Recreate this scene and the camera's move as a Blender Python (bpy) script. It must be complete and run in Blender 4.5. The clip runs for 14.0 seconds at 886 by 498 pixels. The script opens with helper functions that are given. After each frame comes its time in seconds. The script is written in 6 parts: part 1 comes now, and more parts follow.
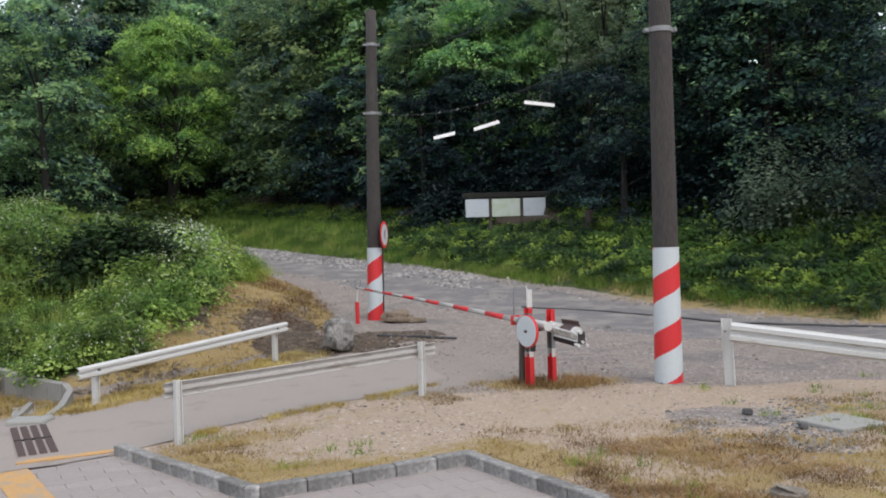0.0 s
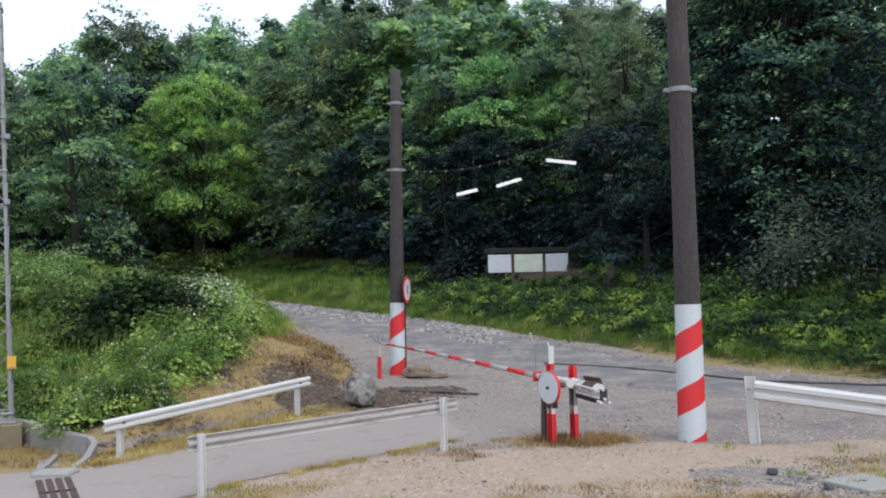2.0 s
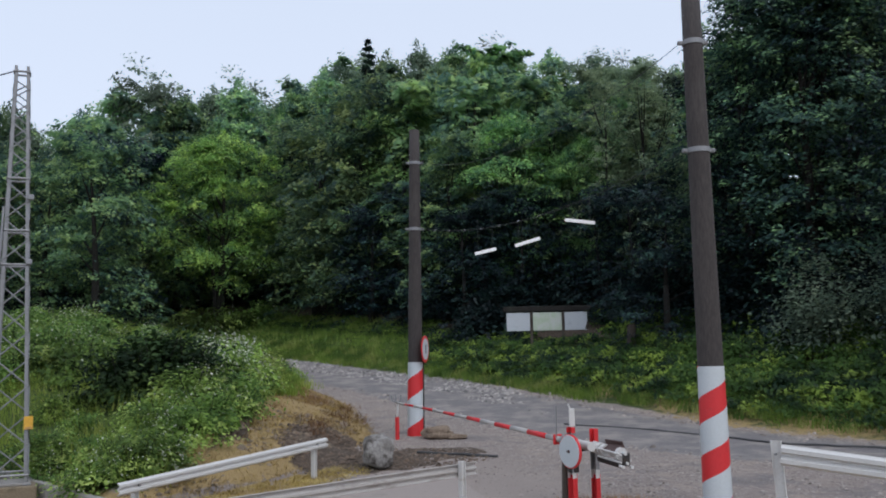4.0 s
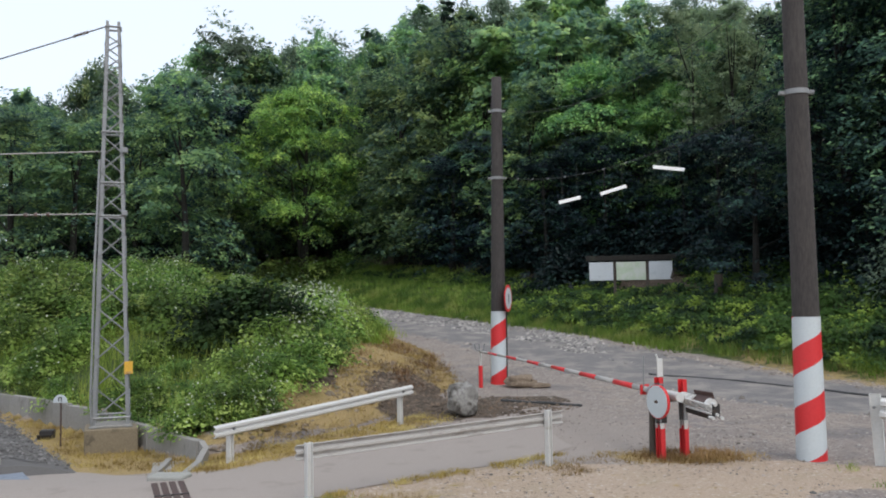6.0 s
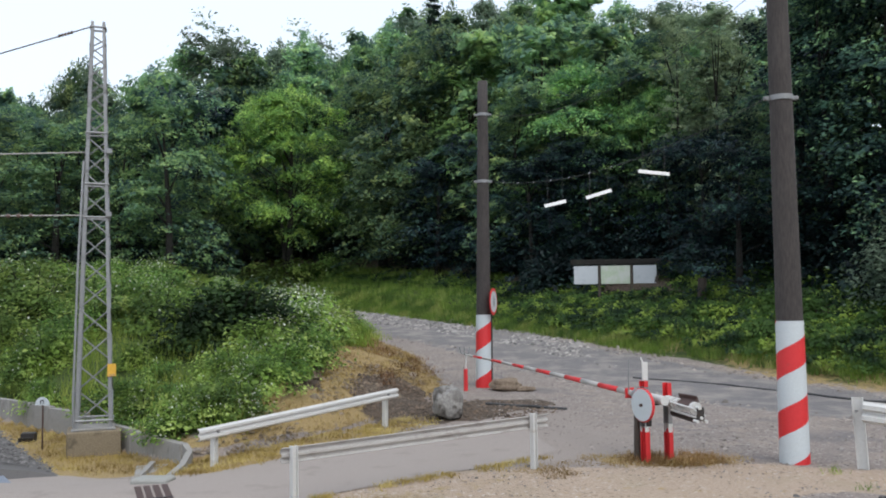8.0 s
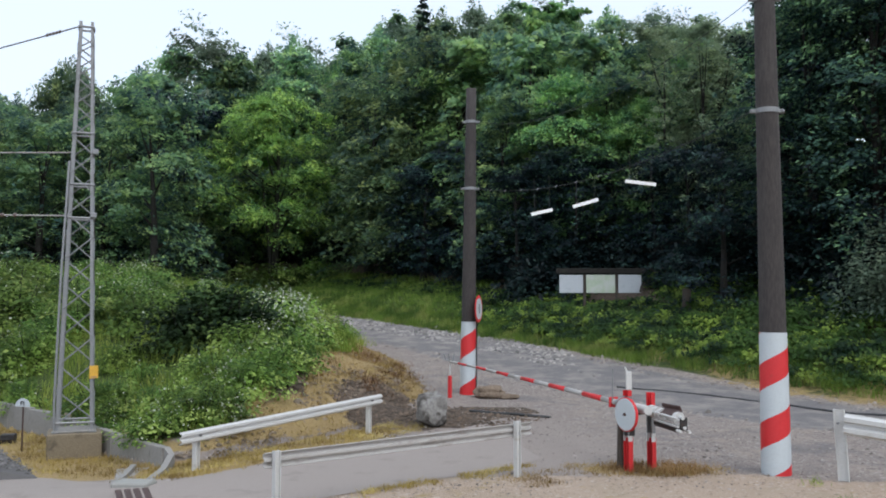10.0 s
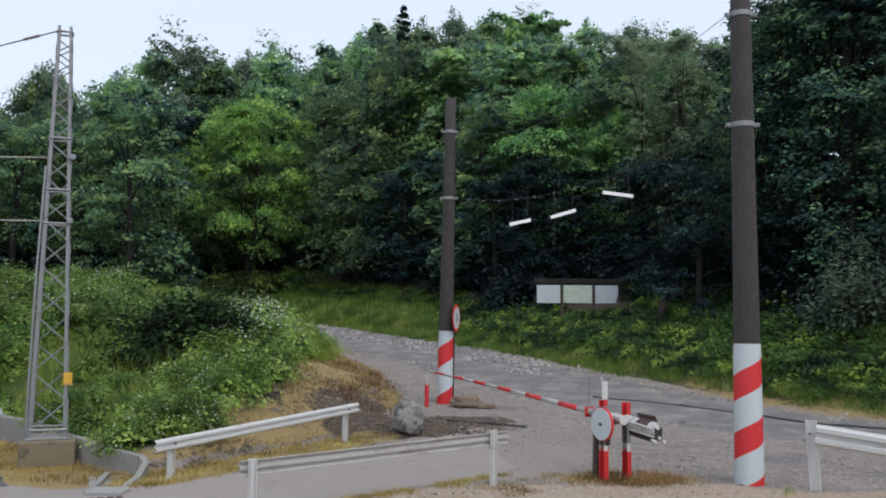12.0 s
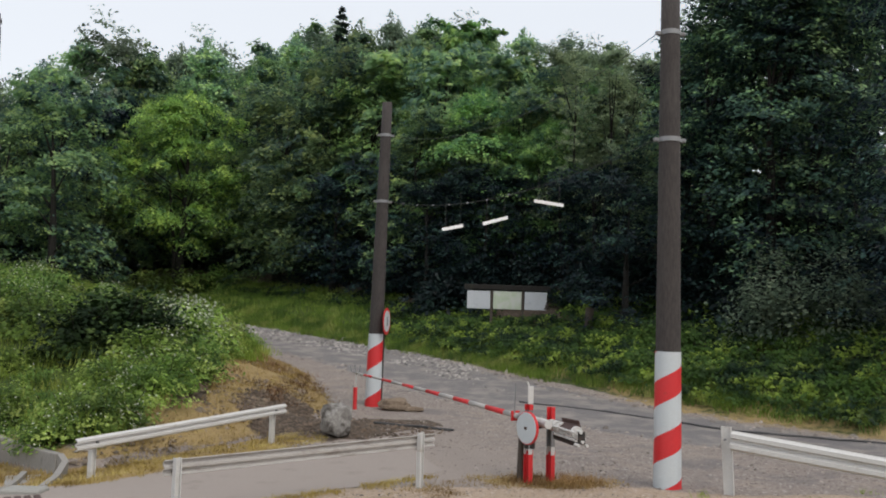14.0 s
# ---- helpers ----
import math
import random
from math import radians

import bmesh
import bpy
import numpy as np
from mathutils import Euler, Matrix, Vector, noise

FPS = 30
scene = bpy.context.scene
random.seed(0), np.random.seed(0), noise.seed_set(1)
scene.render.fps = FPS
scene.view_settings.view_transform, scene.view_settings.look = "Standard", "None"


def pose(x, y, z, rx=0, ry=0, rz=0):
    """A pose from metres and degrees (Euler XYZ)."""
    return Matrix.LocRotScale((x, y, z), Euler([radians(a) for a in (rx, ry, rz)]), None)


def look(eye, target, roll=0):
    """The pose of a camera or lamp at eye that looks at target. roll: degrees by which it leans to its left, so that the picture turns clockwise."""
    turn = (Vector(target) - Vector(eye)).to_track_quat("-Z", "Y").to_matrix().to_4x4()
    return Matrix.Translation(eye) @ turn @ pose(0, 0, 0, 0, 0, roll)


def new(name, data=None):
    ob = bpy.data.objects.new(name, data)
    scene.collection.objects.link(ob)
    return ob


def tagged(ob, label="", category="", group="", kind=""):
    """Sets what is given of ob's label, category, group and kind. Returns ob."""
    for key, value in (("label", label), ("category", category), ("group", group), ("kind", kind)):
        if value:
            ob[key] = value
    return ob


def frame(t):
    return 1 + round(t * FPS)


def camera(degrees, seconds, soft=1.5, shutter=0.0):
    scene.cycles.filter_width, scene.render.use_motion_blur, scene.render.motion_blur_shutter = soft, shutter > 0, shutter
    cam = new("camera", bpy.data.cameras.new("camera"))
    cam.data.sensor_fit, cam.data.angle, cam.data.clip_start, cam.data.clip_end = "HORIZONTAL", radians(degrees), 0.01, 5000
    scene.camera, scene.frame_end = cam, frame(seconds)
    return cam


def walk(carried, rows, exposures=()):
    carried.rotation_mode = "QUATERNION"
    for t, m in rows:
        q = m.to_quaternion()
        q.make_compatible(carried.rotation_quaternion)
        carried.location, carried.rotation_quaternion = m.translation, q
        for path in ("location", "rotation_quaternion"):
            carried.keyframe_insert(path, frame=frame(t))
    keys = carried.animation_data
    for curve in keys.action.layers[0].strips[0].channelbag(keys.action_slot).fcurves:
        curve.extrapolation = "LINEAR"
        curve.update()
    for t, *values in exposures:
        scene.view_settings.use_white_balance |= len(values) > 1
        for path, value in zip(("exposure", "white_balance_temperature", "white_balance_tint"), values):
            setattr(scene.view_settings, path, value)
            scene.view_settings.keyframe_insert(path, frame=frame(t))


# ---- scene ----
cam = camera(53.3, 14.0, soft=1.9)
PATH = [
    (0.0, pose(0.128, 0.058, 2.137, 89.354, 1.633, -4.363)),
    (0.5, pose(0.125, 0.026, 2.144, 90.71, 1.38, -4.195)),
    (1.0, pose(0.123, -0.007, 2.152, 91.184, 1.272, -3.794)),
    (1.5, pose(0.122, -0.038, 2.14, 92.067, 1.256, -3.408)),
    (2.0, pose(0.122, -0.065, 2.152, 92.941, 1.317, -2.905)),
    (2.5, pose(0.122, -0.038, 2.156, 92.983, 1.187, -2.689)),
    (2.7, pose(0.106, -0.049, 2.153, 92.99, 1.207, -2.7)),
    (3.5, pose(0.11, -0.03, 2.18, 94.6, 1.2, -2.3)),
    (4.2, pose(0.115, -0.015, 2.215, 97.4, 1.2, -1.6)),
    (4.8, pose(0.118, -0.008, 2.232, 98.48, 1.199, -0.576)),
    (5.0, pose(0.091, 0.003, 2.218, 95.723, 1.472, 2.784)),
    (5.5, pose(0.084, 0.013, 2.219, 93.781, 1.177, 3.867)),
    (6.0, pose(0.037, 0.046, 2.205, 93.488, 1.013, 3.415)),
    (6.5, pose(0.019, 0.051, 2.202, 93.605, 1.029, 2.95)),
    (7.0, pose(0.014, 0.049, 2.202, 93.631, 0.925, 2.633)),
    (9.5, pose(0.015, 0.042, 2.205, 93.924, 0.459, 1.987)),
    (10.0, pose(0.004, 0.042, 2.204, 94.095, -0.039, 1.422)),
    (10.5, pose(-0.003, 0.012, 2.198, 94.448, -0.239, 0.933)),
    (11.0, pose(-0.006, 0.005, 2.201, 94.698, -0.556, 0.232)),
    (11.5, pose(0.002, 0.007, 2.197, 94.702, -0.564, 0.19)),
    (12.0, pose(0.0, 0.0, 2.2, 94.699, -0.467, -0.038)),
    (12.5, pose(0.009, 0.003, 2.201, 94.657, -0.458, -0.276)),
    (13.0, pose(-0.001, -0.007, 2.198, 94.661, -0.469, -0.847)),
    (13.5, pose(0.01, -0.002, 2.204, 94.628, -0.439, -1.022)),
    (13.7, pose(0.006, -0.02, 2.201, 94.63, -0.46, -1.15)),
    (13.9, pose(-0.004, -0.08, 2.194, 94.83, -1.1, -2.7)),
    (14.0, pose(-0.014, -0.121, 2.188, 95.045, -1.686, -4.576)),
]
EXPOSURES = [(0, -0.12, 6550, 12), (0.6, 0.02, 6350, 12), (2.7, -0.16, 6200, 12), (4.8, -0.68, 6100, 14), (5.2, -0.54, 6200, 13), (5.6, -0.34, 6500, 12), (6.0, -0.22, 6450, 10), (7.2, -0.14, 6400, 10), (9.5, -0.18, 6250, 10), (11.4, -0.38, 6100, 10), (12.5, -0.42, 6500, 10), (14, -0.40, 6950, 12)]
walk(cam, PATH, EXPOSURES)

# ---------------------------------------------------------------- sky and sun
SUN_EL, SUN_AZ = radians(52), radians(148)
world = bpy.data.worlds.new("overcast_sky")
scene.world = world
world.use_nodes = True
wn, wl = world.node_tree.nodes, world.node_tree.links
sky = wn.new("ShaderNodeTexSky")
sky.sky_type, sky.sun_disc = "NISHITA", False
sky.sun_elevation, sky.sun_rotation = SUN_EL, SUN_AZ
sky.air_density, sky.dust_density, sky.ozone_density = 1.0, 3.0, 1.0
veil = wn.new("ShaderNodeHueSaturation")
veil.inputs["Saturation"].default_value = 0.28
cloud = wn.new("ShaderNodeMix")
cloud.data_type = "RGBA"
cloud.inputs["Factor"].default_value = 0.6
cloud.inputs["B"].default_value = (8.1, 9.15, 10.5, 1)
wl.new(sky.outputs[0], veil.inputs["Color"])
wl.new(veil.outputs[0], cloud.inputs["A"])
wl.new(cloud.outputs["Result"], wn["Background"].inputs["Color"])
wn["Background"].inputs["Strength"].default_value = 0.17
sun_lamp = bpy.data.lights.new("sun", "SUN")
sun_lamp.energy, sun_lamp.angle, sun_lamp.color = 1.4, radians(40), (1.0, 0.96, 0.9)
sun_ob = new("sun", sun_lamp)
sun_ob.matrix_world = look((30 * math.sin(SUN_AZ) * math.cos(SUN_EL), 30 * math.cos(SUN_AZ) * math.cos(SUN_EL), 30 * math.sin(SUN_EL)), (0, 0, 0))


# ---------------------------------------------------------------- materials
def node_mat(name):
    m = bpy.data.materials.new(name)
    m.use_nodes = True
    nt = m.node_tree
    return m, nt, nt.nodes["Principled BSDF"]


def mixer(nt, a, b, fac):
    """Mix of two colours (tuples or sockets) by a socket or number."""
    n = nt.nodes.new("ShaderNodeMix")
    n.data_type = "RGBA"
    for key, v in (("A", a), ("B", b), ("Factor", fac)):
        if isinstance(v, tuple):
            n.inputs[key].default_value = (*v, 1)
        elif isinstance(v, (int, float)):
            n.inputs[key].default_value = v
        else:
            nt.links.new(v, n.inputs[key])
    return n.outputs["Result"]


def noise_tex(nt, scale, detail=5, rough=0.6, stretch=None, distort=0.0):
    co = nt.nodes.new("ShaderNodeTexCoord")
    n = nt.nodes.new("ShaderNodeTexNoise")
    n.inputs["Scale"].default_value, n.inputs["Detail"].default_value = scale, detail
    n.inputs["Roughness"].default_value, n.inputs["Distortion"].default_value = rough, distort
    src = co.outputs["Object"]
    if stretch:
        mp = nt.nodes.new("ShaderNodeMapping")
        mp.inputs["Scale"].default_value = stretch
        nt.links.new(src, mp.inputs["Vector"])
        src = mp.outputs[0]
    nt.links.new(src, n.inputs["Vector"])
    return n.outputs["Fac"]


def ramp(nt, src, lo, hi):
    n = nt.nodes.new("ShaderNodeMapRange")
    n.interpolation_type = "SMOOTHSTEP"
    n.inputs["From Min"].default_value, n.inputs["From Max"].default_value = lo, hi
    nt.links.new(src, n.inputs["Value"])
    return n.outputs["Result"]


def bumped(nt, bsdf, src, strength, dist):
    n = nt.nodes.new("ShaderNodeBump")
    n.inputs["Strength"].default_value, n.inputs["Distance"].default_value = strength, dist
    nt.links.new(src, n.inputs["Height"])
    nt.links.new(n.outputs[0], bsdf.inputs["Normal"])


def worn(name, base, second, dirt, scale=6, fine=60, rough=0.7, metal=0.0, bump=0.3, depth=0.004, stretch=None, lo=0.55, hi=0.75, vary=0.0):
    """A surface with a two-tone grain and patches of dirt."""
    m, nt, b = node_mat(name)
    big = noise_tex(nt, scale, 6, 0.65, stretch)
    small = noise_tex(nt, fine, 4, 0.7, stretch)
    c = mixer(nt, base, second, ramp(nt, small, 0.3, 0.7))
    c = mixer(nt, c, dirt, ramp(nt, big, lo, hi))
    if vary:
        oi = nt.nodes.new("ShaderNodeObjectInfo")
        hs = nt.nodes.new("ShaderNodeHueSaturation")
        mr = nt.nodes.new("ShaderNodeMapRange")
        mr.inputs["To Min"].default_value, mr.inputs["To Max"].default_value = 1 - vary, 1 + vary
        nt.links.new(oi.outputs["Random"], mr.inputs["Value"])
        nt.links.new(mr.outputs[0], hs.inputs["Value"])
        nt.links.new(c, hs.inputs["Color"])
        c = hs.outputs[0]
    nt.links.new(c, b.inputs["Base Color"])
    b.inputs["Roughness"].default_value, b.inputs["Metallic"].default_value = rough, metal
    bumped(nt, b, small, bump, depth)
    return m


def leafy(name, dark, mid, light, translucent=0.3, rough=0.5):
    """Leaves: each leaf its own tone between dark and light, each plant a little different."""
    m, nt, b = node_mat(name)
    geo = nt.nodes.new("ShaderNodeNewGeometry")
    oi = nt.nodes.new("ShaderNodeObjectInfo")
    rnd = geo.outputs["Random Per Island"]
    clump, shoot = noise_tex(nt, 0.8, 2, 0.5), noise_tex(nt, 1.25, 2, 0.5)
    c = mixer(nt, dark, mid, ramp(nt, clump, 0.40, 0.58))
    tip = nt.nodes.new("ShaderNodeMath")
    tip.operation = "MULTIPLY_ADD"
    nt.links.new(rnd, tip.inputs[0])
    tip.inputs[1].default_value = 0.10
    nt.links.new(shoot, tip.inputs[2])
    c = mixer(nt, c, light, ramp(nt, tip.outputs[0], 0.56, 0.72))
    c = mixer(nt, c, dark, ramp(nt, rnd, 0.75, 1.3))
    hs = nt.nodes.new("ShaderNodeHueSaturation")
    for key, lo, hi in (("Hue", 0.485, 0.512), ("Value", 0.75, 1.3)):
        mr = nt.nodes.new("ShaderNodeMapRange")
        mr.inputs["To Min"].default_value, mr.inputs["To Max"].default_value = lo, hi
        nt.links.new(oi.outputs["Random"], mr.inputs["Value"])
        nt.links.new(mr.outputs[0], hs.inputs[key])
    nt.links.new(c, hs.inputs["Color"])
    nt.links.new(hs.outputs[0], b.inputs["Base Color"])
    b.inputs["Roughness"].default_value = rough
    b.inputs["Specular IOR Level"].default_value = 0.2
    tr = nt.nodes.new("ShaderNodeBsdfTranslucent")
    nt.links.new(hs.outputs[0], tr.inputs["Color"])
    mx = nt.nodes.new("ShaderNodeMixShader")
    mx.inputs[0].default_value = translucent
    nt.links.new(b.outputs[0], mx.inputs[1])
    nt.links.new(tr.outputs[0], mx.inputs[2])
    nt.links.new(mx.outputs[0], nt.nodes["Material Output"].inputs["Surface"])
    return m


def ground_mat():
    m, nt, b = node_mat("ground")
    za = nt.nodes.new("ShaderNodeAttribute")
    za.attribute_name = "zone_a"
    zb = nt.nodes.new("ShaderNodeAttribute")
    zb.attribute_name = "zone_b"
    sa, sb = nt.nodes.new("ShaderNodeSeparateColor"), nt.nodes.new("ShaderNodeSeparateColor")
    nt.links.new(za.outputs["Color"], sa.inputs[0])
    nt.links.new(zb.outputs["Color"], sb.inputs[0])
    grain = noise_tex(nt, 45, 6, 0.75)
    pebble = nt.nodes.new("ShaderNodeTexVoronoi")
    co = nt.nodes.new("ShaderNodeTexCoord")
    pebble.inputs["Scale"].default_value = 28
    nt.links.new(co.outputs["Object"], pebble.inputs["Vector"])
    patch = noise_tex(nt, 1.3, 6, 0.65)
    blot = noise_tex(nt, 5.0, 6, 0.7)

    def edge_of(weight):
        """The weight with a ragged border."""
        add = nt.nodes.new("ShaderNodeMath")
        add.operation = "MULTIPLY_ADD"
        nt.links.new(blot, add.inputs[0])
        add.inputs[1].default_value = 0.7
        nt.links.new(weight, add.inputs[2])
        return ramp(nt, add.outputs[0], 0.72, 0.98)

    sand = mixer(nt, (0.305, 0.228, 0.172), (0.475, 0.378, 0.292), ramp(nt, grain, 0.35, 0.7))
    sand = mixer(nt, sand, (0.33, 0.265, 0.19), ramp(nt, patch, 0.5, 0.75))
    sepa = nt.nodes.new("ShaderNodeSeparateColor")
    nt.links.new(pebble.outputs["Color"], sepa.inputs[0])
    sand = mixer(nt, sand, (0.19, 0.145, 0.105), ramp(nt, sepa.outputs[1], 0.95, 0.99))
    sand = mixer(nt, sand, (0.48, 0.41, 0.35), ramp(nt, sepa.outputs[2], 0.93, 0.98))
    mottle = noise_tex(nt, 9.0, 8, 0.72, distort=0.4)
    sand = mixer(nt, sand, (0.225, 0.158, 0.098), ramp(nt, mottle, 0.57, 0.74))
    sand = mixer(nt, sand, (0.32, 0.225, 0.09), ramp(nt, blot, 0.58, 0.72))
    gravel = mixer(nt, (0.178, 0.150, 0.136), (0.315, 0.268, 0.240), ramp(nt, grain, 0.3, 0.72))
    gravel = mixer(nt, gravel, (0.305, 0.252, 0.215), ramp(nt, patch, 0.45, 0.7))
    sep = nt.nodes.new("ShaderNodeSeparateColor")
    nt.links.new(pebble.outputs["Color"], sep.inputs[0])
    gravel = mixer(nt, gravel, (0.40, 0.365, 0.34), ramp(nt, sep.outputs[0], 0.88, 0.98))
    damp = noise_tex(nt, 0.55, 5, 0.7, distort=0.6)
    gravel = mixer(nt, gravel, (0.150, 0.138, 0.142), ramp(nt, damp, 0.50, 0.72))
    gravel = mixer(nt, gravel, (0.095, 0.082, 0.072), ramp(nt, sep.outputs[1], 0.93, 0.99))
    trodden = mixer(nt, (0.255, 0.217, 0.194), (0.315, 0.270, 0.241), ramp(nt, grain, 0.3, 0.7))
    gravel = mixer(nt, gravel, trodden, ramp(nt, za.outputs["Alpha"], 0.15, 0.95))
    asphalt = mixer(nt, (0.125, 0.117, 0.120), (0.225, 0.210, 0.208), ramp(nt, grain, 0.3, 0.7))
    asphalt = mixer(nt, asphalt, (0.275, 0.25, 0.23), ramp(nt, patch, 0.42, 0.66))
    dry = mixer(nt, (0.20, 0.138, 0.064), (0.40, 0.295, 0.142), ramp(nt, grain, 0.3, 0.7))
    dry = mixer(nt, dry, (0.24, 0.20, 0.045), ramp(nt, blot, 0.55, 0.7))
    green = mixer(nt, (0.028, 0.045, 0.012), (0.07, 0.10, 0.022), ramp(nt, blot, 0.35, 0.65))
    rubble = mixer(nt, (0.13, 0.122, 0.122), (0.27, 0.25, 0.24), ramp(nt, sep.outputs[1], 0.25, 0.75))
    soil = mixer(nt, (0.050, 0.038, 0.029), (0.135, 0.102, 0.077), ramp(nt, sep.outputs[2], 0.2, 0.9))
    c = sand
    for zone, w in ((gravel, sa.outputs[0]), (asphalt, sa.outputs[1]), (rubble, sb.outputs[1]), (green, sb.outputs[0]), (dry, sa.outputs[2]), (soil, sb.outputs[2])):
        c = mixer(nt, c, zone, edge_of(w))
    nt.links.new(c, b.inputs["Base Color"])
    b.inputs["Roughness"].default_value = 0.92
    b.inputs["Specular IOR Level"].default_value = 0.25
    bumped(nt, b, grain, 0.6, 0.02)
    return m


M_GROUND = ground_mat()
M_PATH = worn("path_concrete", (0.255, 0.217, 0.194), (0.315, 0.270, 0.241), (0.215, 0.182, 0.162), 1.6, 70, 0.85, bump=0.25)
M_PAVER = worn("paver", (0.262, 0.226, 0.212), (0.325, 0.282, 0.264), (0.47, 0.42, 0.395), 2.2, 60, 0.85, lo=0.62, hi=0.75, vary=0.05)
M_ORANGE = worn("orange_paint", (0.45, 0.245, 0.085), (0.53, 0.31, 0.12), (0.34, 0.265, 0.20), 6, 45, 0.75, lo=0.48, hi=0.66)
M_KERB = worn("kerb_concrete", (0.14, 0.135, 0.13), (0.235, 0.225, 0.215), (0.38, 0.36, 0.34), 5, 22, 0.9, vary=0.25, lo=0.46, hi=0.72)
M_CONC = worn("wall_concrete", (0.235, 0.222, 0.205), (0.30, 0.285, 0.265), (0.14, 0.13, 0.12), 3.5, 45, 0.9, vary=0.08, stretch=(1, 1, 0.4))
M_PLINTH = worn("plinth_concrete", (0.165, 0.13, 0.085), (0.23, 0.185, 0.125), (0.09, 0.075, 0.05), 4, 40, 0.9)
M_LID = worn("lid_concrete", (0.255, 0.25, 0.23), (0.32, 0.315, 0.29), (0.30, 0.32, 0.27), 5, 60, 0.85)
M_POLE = worn("pole_weathered", (0.030, 0.026, 0.025), (0.056, 0.047, 0.044), (0.078, 0.069, 0.064), 3.0, 40, 0.85, bump=0.3, depth=0.004, stretch=(1, 1, 0.2), lo=0.5, hi=0.8)
M_WHITE = worn("white_paint", (0.46, 0.50, 0.52), (0.54, 0.58, 0.60), (0.45, 0.44, 0.42), 7, 70, 0.55, lo=0.62, hi=0.85)
M_RED = worn("red_paint", (0.54, 0.018, 0.022), (0.62, 0.032, 0.036), (0.32, 0.05, 0.04), 7, 70, 0.5, lo=0.6, hi=0.85)
M_RAILW = worn("rail_paint", (0.50, 0.495, 0.48), (0.60, 0.59, 0.57), (0.40, 0.355, 0.30), 3.0, 40, 0.6, stretch=(1, 1, 3), lo=0.55, hi=0.8)
M_GALV = worn("galvanised_steel", (0.205, 0.21, 0.215), (0.28, 0.285, 0.29), (0.25, 0.245, 0.24), 5, 60, 0.5, metal=0.45)
M_RAILG = worn("weathered_rail", (0.36, 0.34, 0.32), (0.44, 0.42, 0.40), (0.24, 0.21, 0.185), 3.0, 40, 0.65, stretch=(1, 1, 3), lo=0.5, hi=0.75)
M_DARK = worn("dark_iron", (0.022, 0.02, 0.02), (0.05, 0.045, 0.043), (0.09, 0.05, 0.03), 7, 50, 0.6, metal=0.3)
M_RUST = worn("brown_iron", (0.055, 0.03, 0.026), (0.09, 0.05, 0.042), (0.03, 0.02, 0.02), 7, 50, 0.6, metal=0.2)
M_DWOOD = worn("dark_timber", (0.05, 0.04, 0.032), (0.085, 0.07, 0.058), (0.03, 0.026, 0.02), 6, 50, 0.9, stretch=(1, 1, 0.1))
M_PANEL = worn("panel_white", (0.44, 0.47, 0.50), (0.53, 0.56, 0.59), (0.36, 0.40, 0.43), 3, 30, 0.5)
M_MAP = worn("panel_map", (0.40, 0.48, 0.35), (0.48, 0.55, 0.43), (0.52, 0.55, 0.50), 2.5, 12, 0.5, lo=0.45, hi=0.6)
M_BAR = worn("bright_white", (0.86, 0.86, 0.85), (0.9, 0.9, 0.89), (0.8, 0.8, 0.79), 4, 40, 0.4)
M_YEL = worn("yellow_plate", (0.66, 0.36, 0.04), (0.72, 0.42, 0.06), (0.5, 0.28, 0.05), 8, 50, 0.5)
M_ROCK = worn("broken_rock", (0.13, 0.112, 0.092), (0.24, 0.205, 0.17), (0.05, 0.044, 0.038), 4, 25, 0.95, bump=0.7, depth=0.02, vary=0.2)
M_BOULDER = worn("boulder_stone", (0.19, 0.18, 0.168), (0.30, 0.285, 0.265), (0.07, 0.06, 0.052), 3.5, 20, 0.95, bump=0.8, depth=0.03, lo=0.48, hi=0.62)
M_BROWNROCK = worn("brown_rock", (0.15, 0.112, 0.08), (0.25, 0.19, 0.14), (0.06, 0.045, 0.033), 4, 25, 0.95, bump=0.7, depth=0.02)
M_DSTONE = worn("dark_stone", (0.06, 0.058, 0.06), (0.12, 0.115, 0.115), (0.17, 0.155, 0.14), 5, 30, 0.95, bump=0.6, depth=0.01, vary=0.3)
M_BLUE = worn("crossing_panel", (0.15, 0.175, 0.22), (0.21, 0.235, 0.28), (0.10, 0.11, 0.13), 5, 50, 0.8)
M_STEEL = worn("rail_steel", (0.23, 0.17, 0.14), (0.30, 0.24, 0.2), (0.14, 0.09, 0.07), 6, 50, 0.5, metal=0.6)
M_BARK = worn("bark", (0.011, 0.010, 0.009), (0.026, 0.023, 0.020), (0.03, 0.032, 0.022), 4, 25, 0.95, bump=0.8, depth=0.03, stretch=(1, 1, 0.25))
M_INS = worn("insulator_glaze", (0.09, 0.06, 0.05), (0.13, 0.09, 0.075), (0.2, 0.18, 0.17), 8, 40, 0.25)
M_WIRE = worn("wire", (0.045, 0.045, 0.047), (0.08, 0.08, 0.082), (0.12, 0.12, 0.12), 9, 50, 0.6, metal=0.3)


def stone_mat(name, lo, hi):
    """Loose stones, each with its own grey."""
    m, nt, b = node_mat(name)
    geo = nt.nodes.new("ShaderNodeNewGeometry")
    small = noise_tex(nt, 40, 4, 0.7)
    c = mixer(nt, lo, hi, geo.outputs["Random Per Island"])
    c = mixer(nt, c, tuple(v * 0.6 for v in lo), ramp(nt, small, 0.55, 0.8))
    nt.links.new(c, b.inputs["Base Color"])
    b.inputs["Roughness"].default_value = 0.95
    return m


